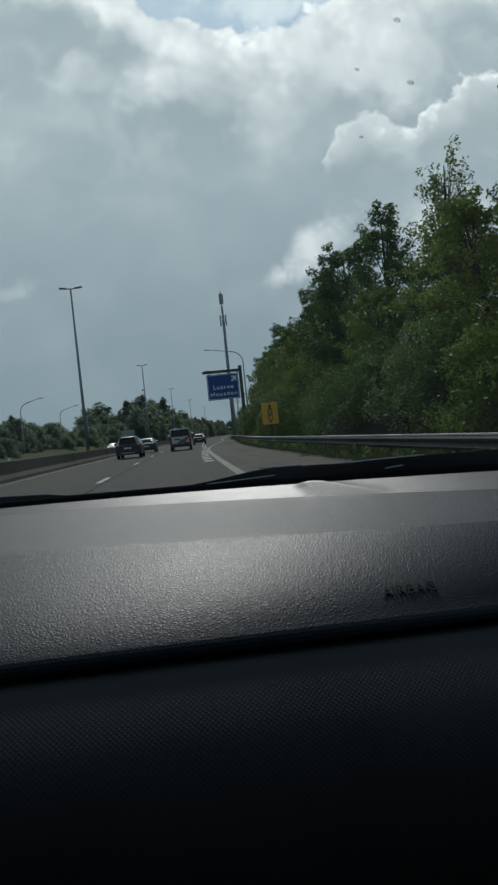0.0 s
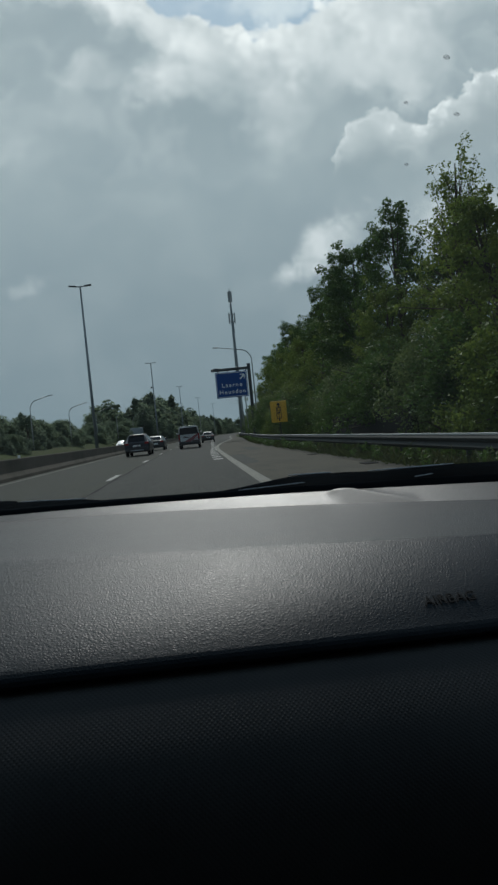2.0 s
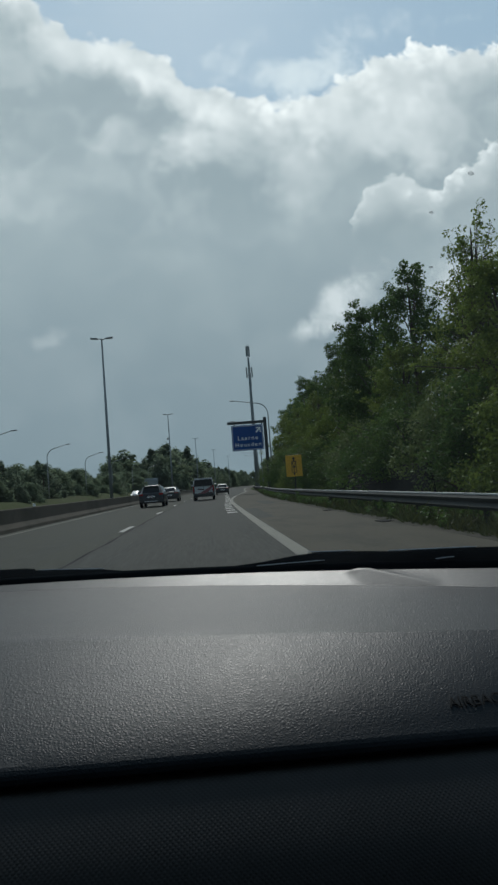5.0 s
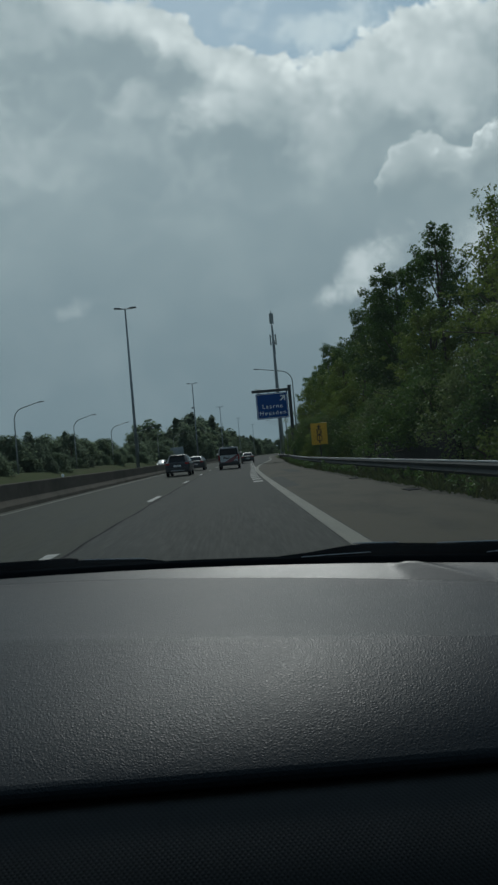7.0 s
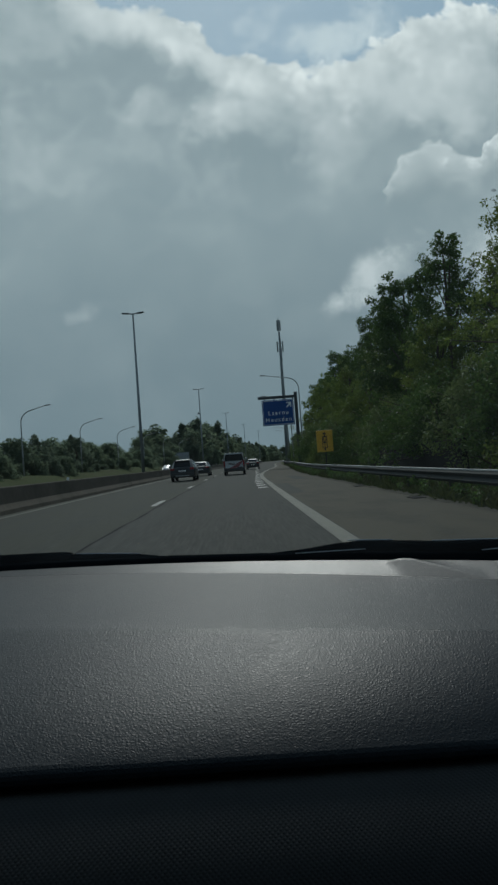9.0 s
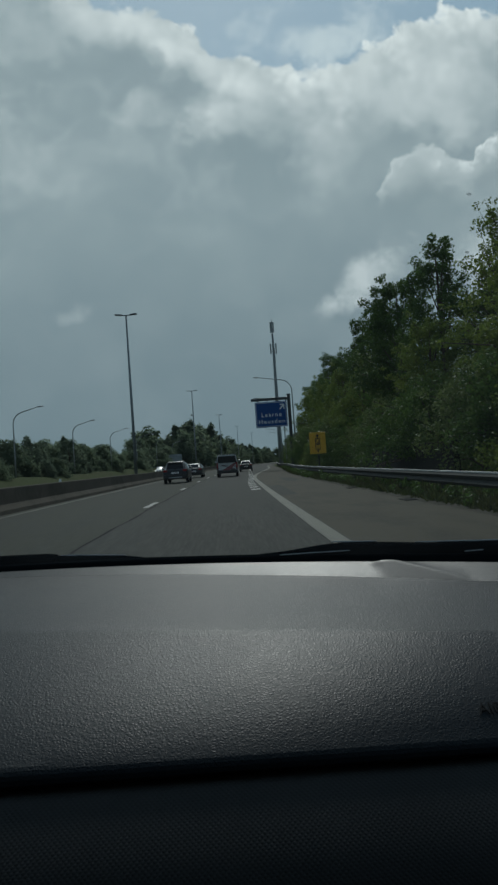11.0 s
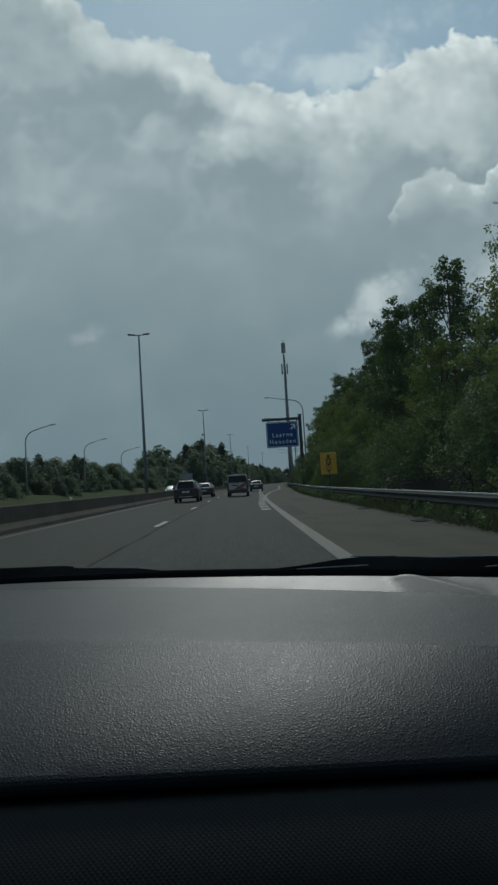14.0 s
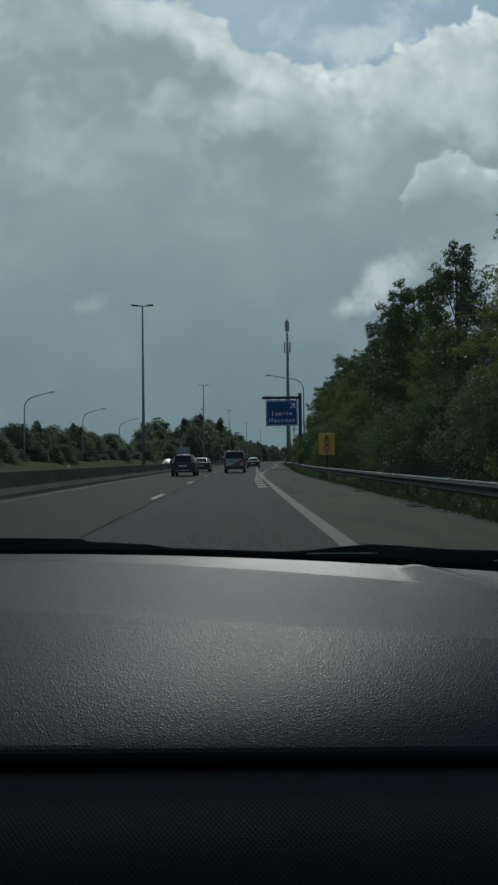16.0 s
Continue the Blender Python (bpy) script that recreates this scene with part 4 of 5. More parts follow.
TREES = {
    "broad": make_tree("tree", "tall broadleaf tree with dense dark green foliage", 1, 15.0, 4.2, 26000, 0.108, LEAF_DEEP, 0.12, clumps=120, clump_r=1.0),
    "broad_b": make_tree("tree", "tall broadleaf tree with uneven green crown", 2, 16.5, 3.8, 25000, 0.108, LEAF_DEEP, 0.12, clumps=116, clump_r=0.95),
    "fresh": make_tree("tree", "fresh yellow-green broadleaf tree in spring leaf", 3, 11.0, 3.6, 20000, 0.092, LEAF_FRESH, 0.08, clumps=96, clump_r=0.85),
    "poplar": make_tree("tree", "dark columnar tree with a pointed crown", 4, 14.5, 2.4, 15000, 0.125, LEAF_DARK, 0.1, "column", clumps=56, clump_r=1.0),
    "sparse": make_tree("tree", "half-bare tree with thin branches and sparse young leaves", 12, 14.0, 3.4, 8200, 0.085, LEAF_FRESH, 0.2, clumps=130, clump_r=0.62, limbs=150, stout=0.16),
    "shrub": make_tree("shrub", "dense green roadside shrub", 5, 4.2, 2.3, 9500, 0.072, LEAF_DEEP, 0.0, "low", clumps=26, clump_r=0.8),
    "shrub_b": make_tree("shrub", "bright green roadside shrub with pale new leaves", 6, 3.4, 2.2, 8500, 0.066, LEAF_FRESH, 0.0, "low", clumps=24, clump_r=0.75),
    "hawthorn": make_tree("shrub", "shrub with pale blossoming sprays", 7, 4.6, 2.4, 9500, 0.064, LEAF_PALE, 0.0, "low", clumps=28, clump_r=0.8),
    "far": make_tree("tree", "rounded green tree in a distant belt", 8, 8.0, 4.0, 5200, 0.25, LEAF_HAZED, 0.0, "low", clumps=60, clump_r=1.35),
    "far_b": make_tree("tree", "dark green tree in a distant belt", 9, 9.0, 3.6, 5200, 0.25, LEAF_HAZED_B, 0.0, clumps=60, clump_r=1.35),
    "far_pale": make_tree("tree", "green tree in a distant belt, paled with painted haze", 10, 8.0, 4.2, 5200, 0.25, LEAF_HAZED, 0.0, "low", clumps=60, clump_r=1.35),
    "low": make_tree("tree", "green tree far off in a belt", 13, 8.5, 3.9, 1500, 0.5, LEAF_HAZED, 0.0, "low", clumps=34, clump_r=1.6, limbs=8),
    "low_b": make_tree("tree", "dark green tree far off in a belt", 14, 9.0, 3.6, 1500, 0.5, LEAF_HAZED_B, 0.0, clumps=36, clump_r=1.7, limbs=8),
}
used = set()


def plant(kind, x, y, scale=1.0, group="roadside trees"):
    """Stands a tree at the road's line; the first stands itself, later ones are copies."""
    m = Matrix.Translation(on_road(x, y, -0.06)) @ pose(0, 0, 0, 0, 0, random.uniform(0, 360))
    if y > 230 and kind.startswith("far"):
        kind = "low_b" if kind == "far_b" else "low"
    ob = TREES[kind]
    if kind in used:
        ob = copy_thing(ob, m)
    else:
        used.add(kind)
        ob.matrix_basis = m
    ob.scale = (scale * random.uniform(0.92, 1.08), scale * random.uniform(0.92, 1.08), scale)
    ob["group"] = group
    return ob


# Right-hand belt, from beside the car to the far end of the bend.
for kind, x, y, s in (
    ("broad", 12.5, 17, 0.78), ("broad_b", 14.5, 22, 0.76), ("fresh", 10.5, 20, 0.74), ("sparse", 12.2, 27, 0.86), ("broad", 14.5, 30, 0.75), ("broad_b", 12.6, 36, 0.80), ("broad", 12, 43, 0.88),
    ("fresh", 10.6, 33, 0.72), ("broad", 15, 50, 0.86), ("poplar", 14.2, 57, 1.0), ("fresh", 11, 54, 0.9), ("broad_b", 13.5, 62, 0.88), ("fresh", 11.5, 68, 0.95),
    ("broad", 13.5, 76, 0.92), ("fresh", 11.8, 82, 1.0), ("broad_b", 14, 90, 0.95), ("fresh", 12.5, 99, 1.1), ("broad", 13.6, 106, 0.98), ("fresh", 13, 121, 0.8),
    ("broad_b", 15, 133, 0.55), ("fresh", 13.5, 145, 0.72), ("broad", 15, 160, 0.6), ("fresh", 14, 176, 0.75), ("broad_b", 18, 70, 0.7), ("broad", 19, 40, 0.82), ("broad", 19, 27, 0.86),
):
    plant(kind, x, y, s)
for i in range(46):
    y = 12 + 3.3 * i + random.uniform(-1, 1)
    kind = ("shrub", "shrub_b", "shrub", "hawthorn", "shrub")[i % 5]
    x = 8.6 + random.uniform(-0.5, 1.3) + 1.5 * ease(60, 110, y)
    plant(kind, x, y, random.uniform(0.65, 1.05), "roadside shrubs")
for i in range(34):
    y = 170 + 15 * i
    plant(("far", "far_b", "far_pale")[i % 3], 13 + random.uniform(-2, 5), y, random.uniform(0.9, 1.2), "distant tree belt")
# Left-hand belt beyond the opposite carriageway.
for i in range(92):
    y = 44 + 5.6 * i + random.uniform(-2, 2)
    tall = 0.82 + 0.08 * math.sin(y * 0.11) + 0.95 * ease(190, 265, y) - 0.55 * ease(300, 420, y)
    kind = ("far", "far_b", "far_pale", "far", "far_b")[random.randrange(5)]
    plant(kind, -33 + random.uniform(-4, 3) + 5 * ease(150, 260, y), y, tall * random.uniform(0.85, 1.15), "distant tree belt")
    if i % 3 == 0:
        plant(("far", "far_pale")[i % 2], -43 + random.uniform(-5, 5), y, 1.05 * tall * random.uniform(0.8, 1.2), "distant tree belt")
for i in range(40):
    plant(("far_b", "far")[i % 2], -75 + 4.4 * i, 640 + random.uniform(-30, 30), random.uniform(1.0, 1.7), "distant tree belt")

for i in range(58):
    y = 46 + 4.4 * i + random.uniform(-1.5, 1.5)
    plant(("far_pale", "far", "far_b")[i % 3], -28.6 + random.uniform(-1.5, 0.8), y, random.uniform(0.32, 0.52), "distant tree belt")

# Grass along the verges.
rng = np.random.default_rng(21)
n = 26000
gy = 5 + 120 * rng.random(n) ** 1.6
side = rng.random(n) < 0.72
gx = np.where(side, np.array([rail_x(y) for y in gy]) - 0.8 + rng.gamma(1.5, 0.6, n), -8.35 - rng.gamma(1.6, 1.1, n))
base = np.stack([gx + gy * gy / (2 * BEND), gy, np.full(n, -0.06)], 1)
tuft = 0.55 + 0.45 * np.sin(gy * 1.9 + 3 * np.sin(gx * 2.1)) * np.sin(gy * 0.67 + gx)
hgt = ((rng.uniform(0.06, 0.30, n) + 0.3 * (rng.random(n) < 0.14) * rng.random(n)) * tuft + 0.05)[:, None]
dirs = rng.normal(size=(n, 3)) * np.array((0.6, 0.6, 0)) + np.array((0, 0, 1))
wid = np.cross(dirs, rng.normal(size=(n, 3)))
wid *= 0.022 / np.linalg.norm(wid, axis=1)[:, None]
v = np.stack([base - wid, base + wid, base + dirs * hgt + wid * 0.2, base + dirs * hgt - wid * 0.2], 1)
me = bpy.data.meshes.new("verge_grass")
me.from_pydata(v.reshape(-1, 3).tolist(), [], np.arange(4 * n).reshape(-1, 4).tolist())
me.materials.append(GRASS_BLADE)
tagged(new("verge_grass", me), "rough green and yellowed grass along the verge", "grass", kind="stuff")

# Weeds in the grass along the guard rail.
centres, radii = [], []
for y in rng.uniform(7, 95, 230):
    centres.append(np.array(on_road(rail_x(y) + rng.uniform(-0.7, 0.9), y, 0.08 + 0.18 * rng.random())))
    radii.append(rng.uniform(0.1, 0.26))
me = leaves_mesh("verge_weeds", centres, radii, 14000, 0.045, LEAF_DEEP, rng)
tagged(new("verge_weeds", me), "low leafy weeds in the grass along the guard rail", "weeds", kind="stuff")


# ---- light masts ----
def make_mast():
    mast = tagged(new("street_lamp"), "tall grey steel light mast with two lamp heads", "street lamp", "median light masts")
    part("pole", tube(bmesh.new(), [(0, 0, -0.1), (0, 0, 6), (0, 0, 16.2)], [0.17, 0.135, 0.075], 12), MAST_STEEL, mast, smooth=True)
    part("base_plate", box(bmesh.new(), (-0.25, -0.25, -0.08), (0.25, 0.25, 0.03), 0.01), MAST_STEEL, mast)
    arm = tube(bmesh.new(), [(-0.5, 0, 16.24), (0, 0, 16.2), (0.5, 0, 16.24)], [0.045, 0.06, 0.045], 8)
    part("crossarm", arm, MAST_STEEL, mast, smooth=True)
    for s in (-1, 1):
        bm = box(bmesh.new(), (-0.34, -0.15, -0.06), (0.34, 0.15, 0.06), 0.03)
        bmesh.ops.rotate(bm, verts=bm.verts, matrix=Euler((0, radians(-5 * s), 0)).to_matrix())
        bmesh.ops.translate(bm, verts=bm.verts, vec=(s * 0.72, 0, 16.28))
        h = part("lamp_head", bm, LAMP_HEAD, mast, "dark flat lamp head")
    return mast


mast = make_mast()
mast.matrix_basis = Matrix.Translation(on_road(-9.6, 62, 0))
for i, y in enumerate((-4, 128, 194, 260, 326)):
    copy_thing(mast, Matrix.Translation(on_road(-9.6, y, 0)))
cam_box = tagged(new("traffic_camera"), "small camera box clamped to a light mast", "camera")
part("camera_housing", box(bmesh.new(), (-0.35, -0.2, -0.18), (-0.08, 0.25, 0.18), 0.03), LAMP_HEAD, cam_box)
part("bracket", box(bmesh.new(), (-0.1, -0.04, -0.04), (0.12, 0.04, 0.04), 0.01), MAST_STEEL, cam_box)
cam_box.location = on_road(-9.72, 128, 11.4)


def make_arm_lamp(height, reach, material, label, group):
    lamp = tagged(new("street_lamp"), label, "street lamp", group)
    bend = []
    for a in steps(0, 80, 8):
        bend.append((-1.6 * (1 - math.cos(radians(a))), 0, height - 2.1 + 1.6 * math.sin(radians(a))))
    end = bend[-1]
    pts = [(0, 0, -0.1), (0, 0, height * 0.5)] + bend + [(-reach, 0, height)]
    rad = [0.12, 0.095] + [0.07] * len(bend) + [0.045]
    part("pole", tube(bmesh.new(), pts, rad, 10), material, lamp, smooth=True)
    part("base_plate", box(bmesh.new(), (-0.2, -0.2, -0.08), (0.2, 0.2, 0.02), 0.01), material, lamp)
    bm = bmesh.new()
    secs = []
    for f, w, t in ((0, 0.06, 0.05), (0.25, 0.13, 0.07), (0.7, 0.16, 0.07), (1, 0.08, 0.04)):
        x = -reach + 0.08 - 0.85 * f
        z = height + 0.05 * f
        secs.append([(x, w * math.cos(a), z + t * math.sin(a)) for a in steps(0, 2 * math.pi, 8)[:-1]])
    rws = loft(bm, secs, closed=True)
    bm.faces.new(rws[0])
    bm.faces.new(rws[-1])
    part("lamp_head", bm, LAMP_HEAD, lamp, "flat dark lamp head", smooth=True)
    return lamp


lamp = make_arm_lamp(13.0, 4.6, PALE_STEEL, "curved-arm street lamp on a pale steel pole", "slip road lamps")
ys = (90, 119, 148, 177, 206, 235, 264)
lamp.matrix_basis = Matrix.Translation(on_road(8.1, ys[0], 0))
for y in ys[1:]:
    copy_thing(lamp, Matrix.Translation(on_road(8.1, y, 0)))
lamp = make_arm_lamp(10.2, 3.2, PALE_STEEL, "curved-arm street lamp beyond the opposite carriageway", "opposite carriageway lamps")
turned = pose(0, 0, 0, 0, 0, 180)
ys = (83, 110, 137, 164, 191, 218, 245, 272)
lamp.matrix_basis = Matrix.Translation(on_road(-28.5, ys[0], 0)) @ turned
for y in ys[1:]:
    copy_thing(lamp, Matrix.Translation(on_road(-28.5, y, 0)) @ turned)


# ---- telecom mast ----
tower = tagged(new("telecom_mast"), "tall grey telecom mast with antenna panels", "mast")
tower.location = on_road(7.9, 150, 0)
part("pole", tube(bmesh.new(), [(0, 0, -0.2), (0, 0, 9), (0, 0, 22), (0, 0, 31)], [0.58, 0.48, 0.32, 0.22], 16), MAST_STEEL, tower, smooth=True)
part("base_plate", tube(bmesh.new(), [(0, 0, -0.2), (0, 0, 0.5)], [1.0, 0.95], 16), CONCRETE, tower)
part("spire", tube(bmesh.new(), [(0, 0, 31), (0, 0, 34.5)], [0.09, 0.06], 8), DARK_STEEL, tower)
panel = finish(box(bmesh.new(), (-0.17, -0.1, -1.25), (0.17, 0.1, 1.25), 0.04), "antenna_panel", ANTENNA)
for lvl, rad, count in ((27.6, 0.72, 3), (32.6, 0.38, 3)):
    for i in range(count):
        a = 2 * math.pi * i / count + 0.4
        d = part("antenna_panel", panel, ANTENNA, tower)
        d.matrix_basis = Matrix.Translation((rad * math.cos(a), rad * math.sin(a), lvl)) @ pose(0, 0, 0, 0, 0, math.degrees(a) - 90)
        for dz in (-0.8, 0.8):
            part("bracket", tube(bmesh.new(), [(0, 0, lvl + dz), (rad * math.cos(a), rad * math.sin(a), lvl + dz)], [0.04, 0.04], 6), DARK_STEEL, tower)
part("cable_run", tube(bmesh.new(), [(0.3, -0.32, 24), (0.26, -0.3, 26.5), (0.16, -0.22, 30)], [0.05, 0.05, 0.04], 6), DARK_STEEL, tower)


# ---- direction sign ----
def text_part(parent, body, size, m, material, name="lettering"):
    c = bpy.data.curves.new(name, "FONT")
    c.body, c.size, c.extrude, c.align_x, c.align_y = body, size, 0.004, "CENTER", "CENTER"
    c.space_character = 1.3
    c.offset = size * 0.006
    c.materials.append(material)
    t = new(name, c)
    t.parent = parent
    t.matrix_basis = m
    return t


sign = tagged(new("motorway_sign"), "blue exit sign with white town names on dark post", "road sign")
sign.location = on_road(6.9, 80, 0)
sign.rotation_euler = (0, 0, radians(-2))
part("post", box(bmesh.new(), (-0.2, -0.2, -0.1), (0.2, 0.2, 9.35), 0.02), DARK_STEEL, sign)
part("beam", box(bmesh.new(), (-4.75, -0.14, 8.72), (0.05, 0.14, 9.06), 0.02), DARK_STEEL, sign)
part("end_cap", box(bmesh.new(), (-0.22, -0.22, 9.35), (0.22, 0.22, 9.42), 0.01), DARK_STEEL, sign)
for x in (-3.9, -2.7, -1.4, -0.4):
    part("hanger", box(bmesh.new(), (x - 0.08, -0.24, 8.5), (x + 0.08, -0.12, 8.86), 0.01), DARK_STEEL, sign)
panel = part("sign_panel", box(bmesh.new(), (-4.3, -0.34, 5.35), (-0.32, -0.24, 8.55), 0.03), SIGN_BLUE, sign, "blue reflective panel with a white border")
for lo, hi in (((-4.22, 8.41), (-0.4, 8.47)), ((-4.22, 5.43), (-0.4, 5.49)), ((-4.22, 5.49), (-4.16, 8.41)), ((-0.46, 5.49), (-0.4, 8.41))):
    part("border", box(bmesh.new(), (lo[0], -0.35, lo[1]), (hi[0], -0.338, hi[1])), SIGN_WHITE, panel)
text_part(panel, "Laarne", 0.74, pose(-2.3, -0.345, 6.9, 90), SIGN_WHITE)
text_part(panel, "Heusden", 0.74, pose(-2.3, -0.345, 6.06, 90), SIGN_WHITE)
bm = bmesh.new()
for pts in (((-1.28, 7.62), (-1.16, 7.5), (-0.78, 7.88), (-0.9, 8.0)), ((-1.22, 8.2), (-1.22, 8.06), (-0.62, 8.06), (-0.62, 8.2)), ((-0.76, 7.56), (-0.62, 7.56), (-0.62, 8.2), (-0.76, 8.2)), ((-1.0, 8.06), (-0.76, 7.82), (-0.74, 7.84), (-0.74, 8.08))):
    slab(bm, [(a, -0.344, b) for a, b in pts], 0.006)
part("arrow", bm, SIGN_WHITE, panel, "white arrow pointing up to the exit")

# ---- yellow works sign ----
ysign = tagged(new("diversion_sign"), "orange-yellow diversion board with black route arrow on a post", "road sign")
ysign.location = on_road(6.55, 49, -0.05)
ysign.rotation_euler = (0, 0, radians(-4))
part("post", tube(bmesh.new(), [(0.03, 0.05, -0.1), (0.03, 0.05, 3.05)], [0.045, 0.045], 8), GALVANISED, ysign)
board = part("board", box(bmesh.new(), (-0.62, -0.03, 1.5), (0.62, 0.01, 3.15), 0.02), SIGN_YELLOW, ysign, "orange-yellow reflective board")


def flat_bar(bm, x0, z0, x1, z1):
    slab(bm, [(x0, -0.034, z0), (x1, -0.034, z0), (x1, -0.034, z1), (x0, -0.034, z1)], 0.004)


# Route arrow: a head, two lettered boxes on its stem, and a foot.
bm = bmesh.new()
flat_bar(bm, -0.055, 2.7, 0.055, 2.86)
slab(bm, [(-0.16, -0.034, 2.84), (0.16, -0.034, 2.84), (0.015, -0.034, 3.02), (-0.015, -0.034, 3.02)], 0.004)
flat_bar(bm, -0.07, 2.2, 0.07, 2.26)
flat_bar(bm, -0.05, 1.6, 0.05, 1.78)
for z in (1.78, 2.26):
    for x in (-0.19, 0.14):
        flat_bar(bm, x, z, x + 0.05, z + 0.44)
    flat_bar(bm, -0.14, z, 0.14, z + 0.045)
    flat_bar(bm, -0.14, z + 0.395, 0.14, z + 0.44)
part("arrow", bm, SIGN_BLACK, board)
text_part(board, "G", 0.42, pose(0, -0.036, 2.48, 90), SIGN_BLACK)
text_part(board, "J", 0.42, pose(0, -0.036, 2.0, 90), SIGN_BLACK)

# ---- sign seen from behind, beyond the barrier ----
bsign = tagged(new("traffic_sign"), "grey back of a sign facing the opposite carriageway", "road sign")
bsign.location = on_road(-25.5, 205, 0)
part("board", box(bmesh.new(), (-2.2, -0.05, 2.6), (2.2, 0.05, 5.4), 0.03), ANTENNA, bsign)
for x in (-1.5, 1.5):
    part("post", tube(bmesh.new(), [(x, 0.1, -0.1), (x, 0.1, 5.2)], [0.09, 0.09], 8), GALVANISED, bsign)


# ---- vehicles ----
def make_wheel(car, x, y, r, w):
    bm = bmesh.new()
    secs = []
    for f, rr in ((-0.5, r * 0.8), (-0.42, r * 0.97), (-0.2, r), (0.2, r), (0.42, r * 0.97), (0.5, r * 0.8)):
        secs.append([(f * w, rr * math.cos(a), rr * math.sin(a)) for a in steps(0, 2 * math.pi, 20)[:-1]])
    rws = loft(bm, secs, closed=True)
    bm.faces.new(rws[0])
    bm.faces.new(rws[-1])
    wheel = part("wheel", bm, RUBBER, car, smooth=True)
    wheel.location = (x, y, r)
    bm = tube(bmesh.new(), [(-w * 0.52, 0, 0), (w * 0.52, 0, 0)], [r * 0.62, r * 0.62], 16)
    part("rim", bm, ALLOY, wheel)
    return wheel


def make_car(name, label, paint, stations, width, wheels, wheel_r, rear_glass, lights, plate_z, glass_sides, bumper_z, extras=None):
    """A car with its tail at the origin, heading along +y. stations: y, bottom, belt, roof, belt half width, roof half width."""
    car = tagged(new(name), label, "van" if "van" in name else "car")
    bm = bmesh.new()
    secs = []
    for y, zb, zt, zr, wb, wr in stations:
        half = [(wb * 0.86, zb), (wb * 0.97, zb + 0.1), (wb, zb + 0.3), (wb, zt - 0.14), (wb * 0.965, zt - 0.02), (wb * 0.93, zt), (wr, zr - 0.09), (wr * 0.93, zr - 0.03), (wr * 0.6, zr)]
        secs.append([(a, y, z) for a, z in half] + [(-a, y, z) for a, z in half[::-1]])
    rws = loft(bm, secs, closed=True)
    bm.faces.new(rws[0])
    bm.faces.new(rws[-1])
    me = finish(bm, "body", paint, True)
    me.set_sharp_from_angle(angle=radians(38))
    part("body", me, paint, car)
    for x in (-1, 1):
        for y in wheels:
            make_wheel(car, x * (width / 2 - 0.13), y, wheel_r, 0.22)
    (ya, za, wa), (yb, zb, wb) = rear_glass
    part("rear_window", slab(bmesh.new(), [(-wa, ya, za), (wa, ya, za), (wb, yb, zb), (-wb, yb, zb)], 0.025), CAR_GLASS, car, "dark tinted rear window")
    for s in (-1, 1):
        for y0, y1, z0, z1, w0, w1 in glass_sides:
            c = [(s * w0, y0, z0), (s * w0, y1, z0), (s * w1, y1 - 0.12, z1), (s * w1, y0 + 0.12, z1)]
            part("side_window", slab(bmesh.new(), c if s > 0 else c[::-1], 0.02), CAR_GLASS, car)
        lx, ly, lz, lw, lh = lights
        part("tail_light", box(bmesh.new(), (s * lx - lw / 2, ly - 0.03, lz - lh / 2), (s * lx + lw / 2, ly + 0.12, lz + lh / 2), 0.025), TAIL_RED, car, "red tail light")
        my = glass_sides[0][1] if glass_sides else 1.5
        part("mirror", box(bmesh.new(), (s * (width / 2 + 0.1) - 0.1, my, stations[2][2]), (s * (width / 2 + 0.1) + 0.1, my + 0.12, stations[2][2] + 0.16), 0.03), paint, car)
    part("bumper", box(bmesh.new(), (-width * 0.47, -0.05, bumper_z), (width * 0.47, 0.1, bumper_z + 0.26), 0.04), BLACK_PLASTIC, car, "black plastic bumper")
    plate = part("number_plate", box(bmesh.new(), (-0.26, -0.035, plate_z), (0.26, 0.0, plate_z + 0.11), 0.005), SIGN_WHITE, car, "white plate")
    part("plate_bar", box(bmesh.new(), (-0.2, -0.041, plate_z + 0.035), (0.2, -0.034, plate_z + 0.075)), PAINT_RED, plate)
    if extras:
        extras(car)
    return car


def heading(x, y):
    return Matrix.Translation(on_road(x, y, 0)) @ pose(0, 0, 0, 0, 0, -math.degrees(y / BEND))


def suv_extras(car):
    part("roof_spoiler", box(bmesh.new(), (-0.58, 0.28, 1.53), (0.58, 0.55, 1.57), 0.015), BLACK_PLASTIC, car)
    part("rear_wiper", tube(bmesh.new(), [(-0.05, 0.03, 1.03), (0.3, 0.05, 1.09)], [0.012, 0.008], 5), RUBBER, car)
    part("skid_plate", box(bmesh.new(), (-0.5, -0.07, 0.4), (0.5, -0.02, 0.46), 0.01), ALLOY, car, "silver trim strip")
    for s in (-1, 1):
        part("roof_rail", tube(bmesh.new(), [(s * 0.55, 0.7, 1.58), (s * 0.57, 2.2, 1.6)], [0.018, 0.018], 6), BLACK_PLASTIC, car)


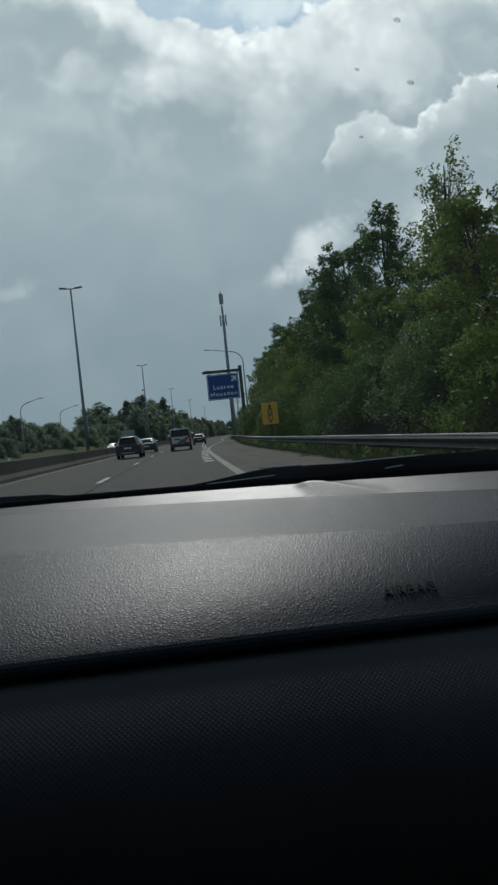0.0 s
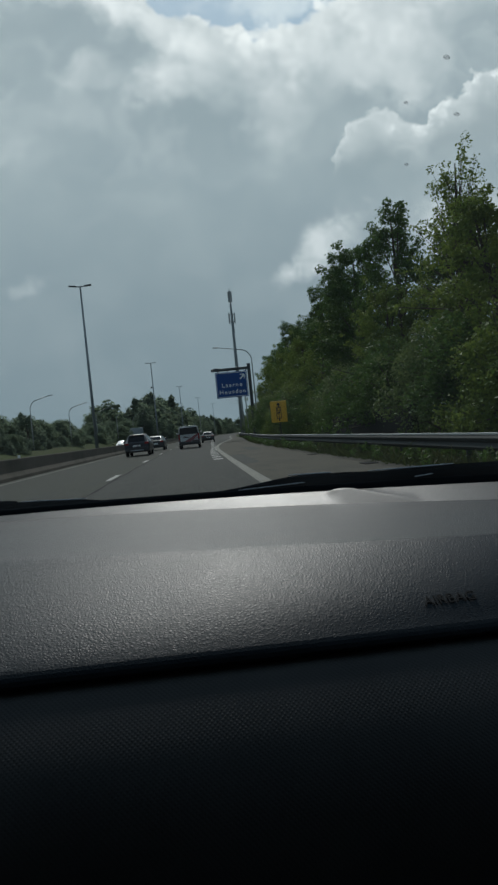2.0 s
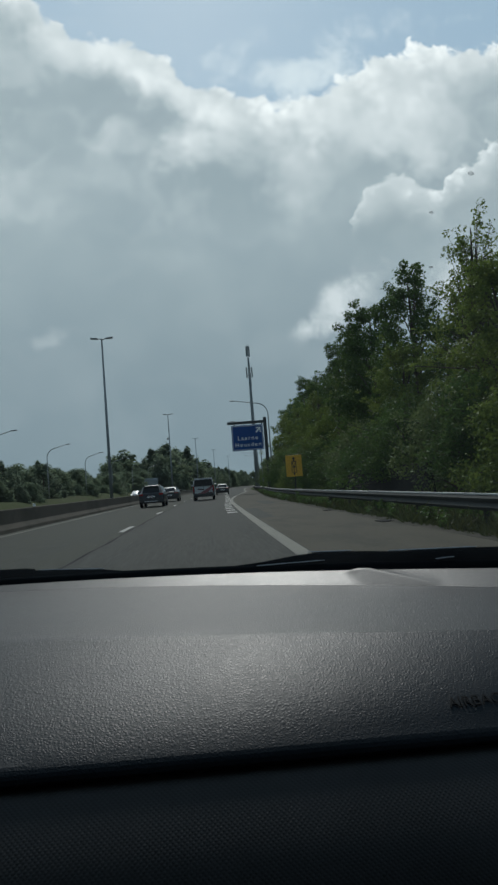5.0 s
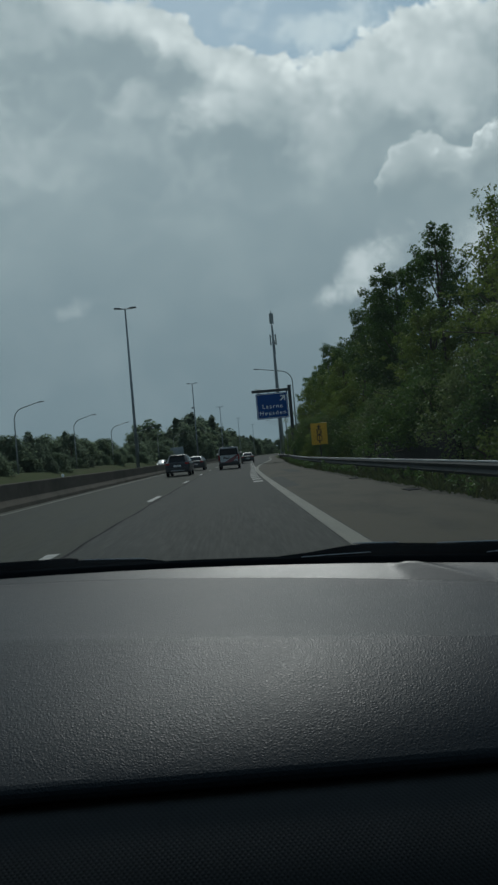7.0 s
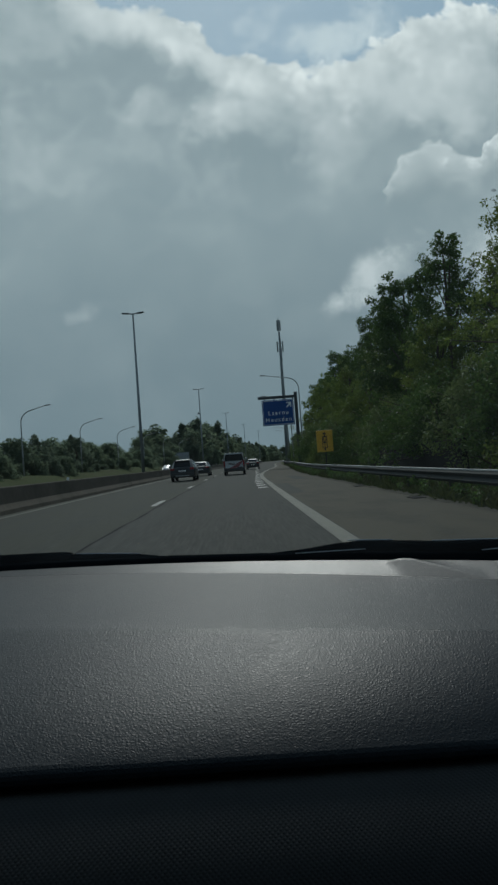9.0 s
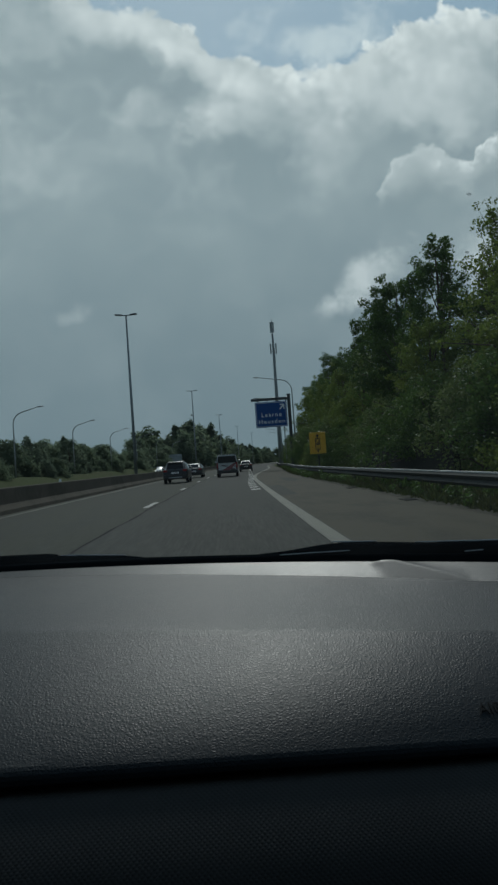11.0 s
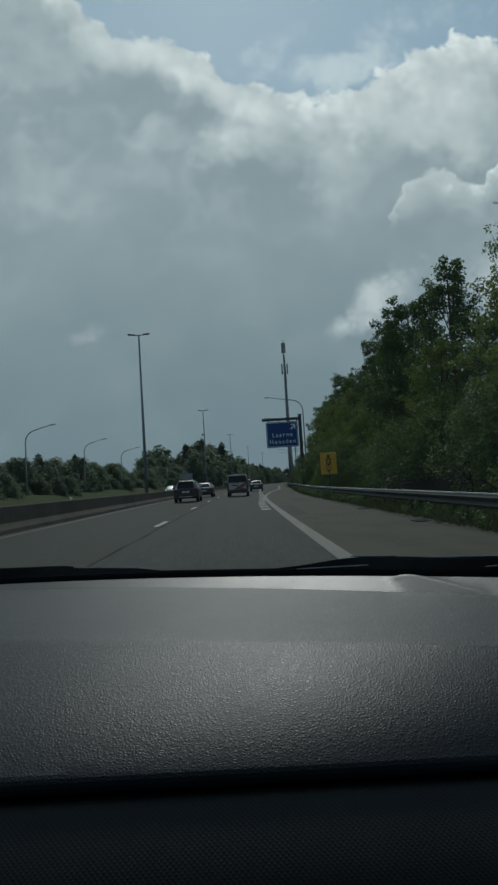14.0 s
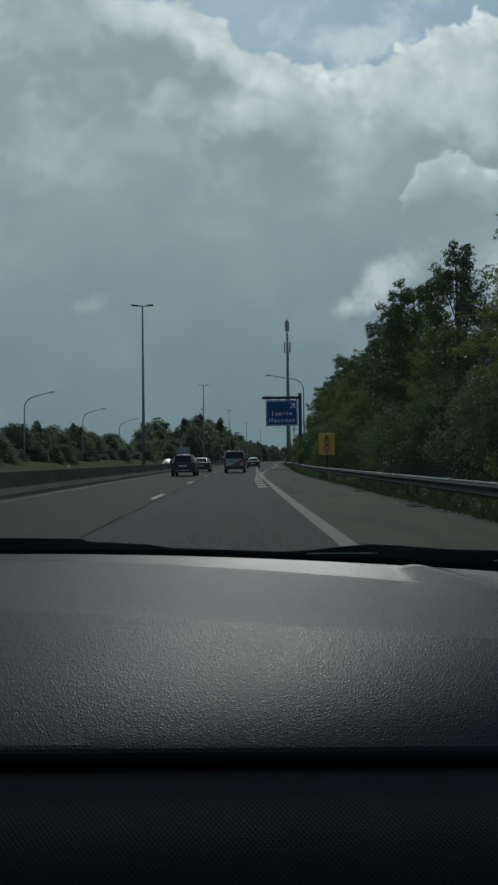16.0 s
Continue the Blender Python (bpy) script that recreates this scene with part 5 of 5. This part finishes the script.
SUV = [(0, 0.42, 0.96, 0.99, 0.84, 0.72), (0.08, 0.34, 1.0, 1.06, 0.9, 0.68), (0.42, 0.3, 1.02, 1.5, 0.925, 0.62), (0.7, 0.28, 1.02, 1.6, 0.93, 0.62), (2.0, 0.26, 1.0, 1.62, 0.93, 0.63), (2.8, 0.26, 0.99, 1.5, 0.93, 0.62), (3.4, 0.27, 0.98, 1.05, 0.92, 0.7), (4.2, 0.32, 0.86, 0.9, 0.86, 0.66), (4.35, 0.4, 0.7, 0.74, 0.8, 0.6)]
suv = make_car("car", "dark navy SUV with roof spoiler driving ahead", PAINT_NAVY, SUV, 1.86, (0.82, 3.45), 0.34, ((0.09, 1.05, 0.62), (0.4, 1.46, 0.54)), (0.72, 0.02, 0.93, 0.3, 0.15), 0.72,
               ((0.6, 1.45, 1.03, 1.46, 0.88, 0.67), (1.55, 2.6, 1.02, 1.46, 0.88, 0.67)), 0.38, suv_extras)
suv.matrix_basis = heading(-4.3, 47)

HATCH = [(0, 0.4, 0.9, 0.93, 0.8, 0.66), (0.1, 0.32, 0.95, 1.0, 0.87, 0.64), (0.75, 0.26, 0.97, 1.34, 0.9, 0.58), (1.3, 0.24, 0.96, 1.44, 0.9, 0.58), (2.2, 0.22, 0.95, 1.45, 0.9, 0.59), (3.1, 0.22, 0.93, 1.1, 0.9, 0.62), (3.6, 0.24, 0.9, 0.96, 0.89, 0.66), (4.3, 0.3, 0.75, 0.78, 0.8, 0.6)]
hatch = make_car("car", "dark grey hatchback with a sloping rear window ahead", PAINT_GREY, HATCH, 1.8, (0.85, 3.4), 0.32, ((0.13, 0.99, 0.58), (0.72, 1.33, 0.5)), (0.66, 0.02, 0.86, 0.34, 0.13), 0.6,
                 ((0.9, 1.6, 0.98, 1.34, 0.85, 0.62), (1.7, 2.7, 0.97, 1.34, 0.85, 0.62)), 0.34)
hatch.matrix_basis = heading(-4.2, 63)


def van_extras(car):
    part("livery_panel", slab(bmesh.new(), [(-0.8, -0.008, 0.62), (0.8, -0.008, 0.62), (0.8, 0.012, 1.28), (-0.8, 0.012, 1.28)], 0.012), PAINT_WHITE, car, "white door panel")
    part("livery_stripe", slab(bmesh.new(), [(-0.5, -0.022, 0.60), (0.12, -0.022, 0.60), (0.86, -0.003, 1.34), (0.86, -0.009, 0.96)], 0.012), PAINT_RED, car, "red diagonal stripe")
    part("livery_stripe", slab(bmesh.new(), [(-0.55, -0.014, 1.0), (-0.05, -0.014, 0.92), (0.1, -0.011, 1.0), (-0.45, -0.009, 1.1)], 0.012), PAINT_MAROON, car, "dark red stripe")
    part("livery_stripe", slab(bmesh.new(), [(0.1, -0.02, 0.62), (0.22, -0.02, 0.62), (0.8, -0.008, 1.1), (0.8, -0.01, 1.0)], 0.012), PAINT_WHITE, car, "white stripe")
    part("lettering_bar", slab(bmesh.new(), [(0.25, -0.026, 0.66), (0.72, -0.026, 0.66), (0.72, -0.024, 0.73), (0.25, -0.024, 0.73)], 0.006), SIGN_BLACK, car, "unreadable dark lettering")
    part("skirt_panel", slab(bmesh.new(), [(-0.9, -0.03, 0.44), (0.9, -0.03, 0.44), (0.9, -0.012, 0.66), (-0.9, -0.012, 0.66)], 0.012), PAINT_MAROON, car, "dark red lower door edge")
    for x in (-0.86, 0.86):
        part("corner_panel", slab(bmesh.new(), [(x - 0.09, -0.014, 0.66), (x + 0.09, -0.014, 0.66), (x + 0.07, 0.0, 1.3), (x - 0.11, 0.0, 1.3)], 0.01), PAINT_MAROON, car, "dark red corner panel")
    part("door_gap", box(bmesh.new(), (-0.012, -0.03, 0.55), (0.012, 0.02, 1.85)), BLACK_PLASTIC, car)
    part("brake_lamp", box(bmesh.new(), (-0.2, 0.02, 1.9), (0.2, 0.1, 1.95), 0.01), TAIL_RED, car)
    part("roof_edge", box(bmesh.new(), (-0.78, 0.0, 1.93), (0.78, 0.22, 1.99), 0.02), PAINT_WHITE, car, "white roof edge")


VAN = [(0, 0.42, 1.3, 1.9, 0.94, 0.8), (0.04, 0.36, 1.32, 1.95, 0.96, 0.82), (0.4, 0.32, 1.32, 1.97, 0.975, 0.83), (2.4, 0.3, 1.3, 1.98, 0.975, 0.83), (3.5, 0.3, 1.25, 1.93, 0.975, 0.8), (4.1, 0.3, 1.15, 1.5, 0.96, 0.75), (4.6, 0.32, 1.0, 1.1, 0.93, 0.7), (4.95, 0.4, 0.8, 0.85, 0.85, 0.62)]
van = make_car("van", "white and dark red van with dark rear windows and diagonal stripe", PAINT_WHITE, VAN, 1.95, (0.95, 4.0), 0.33, ((-0.012, 1.27, 0.84), (-0.004, 1.86, 0.76)), (0.87, 0.0, 1.05, 0.12, 0.5), 0.48,
               ((0.5, 2.2, 1.38, 1.82, 0.95, 0.88), (2.5, 3.6, 1.34, 1.8, 0.95, 0.86)), 0.36, van_extras)
van.matrix_basis = heading(-0.7, 57)

small = make_car("car", "dark hatchback on the slip road ahead of the van", PAINT_GREY, HATCH, 1.8, (0.85, 3.4), 0.32, ((0.13, 0.99, 0.58), (0.72, 1.33, 0.5)), (0.66, 0.02, 0.86, 0.34, 0.13), 0.6,
                 ((0.9, 1.6, 0.98, 1.34, 0.85, 0.62), (1.7, 2.7, 0.97, 1.34, 0.85, 0.62)), 0.34)
small.matrix_basis = heading(0.9, 86)
far_car = copy_thing(suv, heading(-0.6, 150))
tagged(far_car, "dark car far ahead on the motorway")


def lamps_on(car):
    for s in (-1, 1):
        part("headlight", box(bmesh.new(), (s * 0.62 - 0.13, 4.2, 0.66), (s * 0.62 + 0.13, 4.36, 0.78), 0.03), HEADLIGHT, car, "lit white headlight")


onc = make_car("car", "white car on the opposite carriageway with lit headlights", PAINT_WHITE, SUV, 1.86, (0.82, 3.45), 0.34, ((0.09, 1.05, 0.62), (0.4, 1.46, 0.54)), (0.72, 0.02, 0.93, 0.3, 0.15), 0.72,
               ((0.6, 1.45, 1.03, 1.46, 0.88, 0.67), (1.55, 2.6, 1.02, 1.46, 0.88, 0.67)), 0.38, lamps_on)
onc.matrix_basis = heading(-16.2, 178) @ pose(0, 0, 0, 0, 0, 180)
copy_thing(onc, heading(-19.8, 148) @ pose(0, 0, 0, 0, 0, 180))
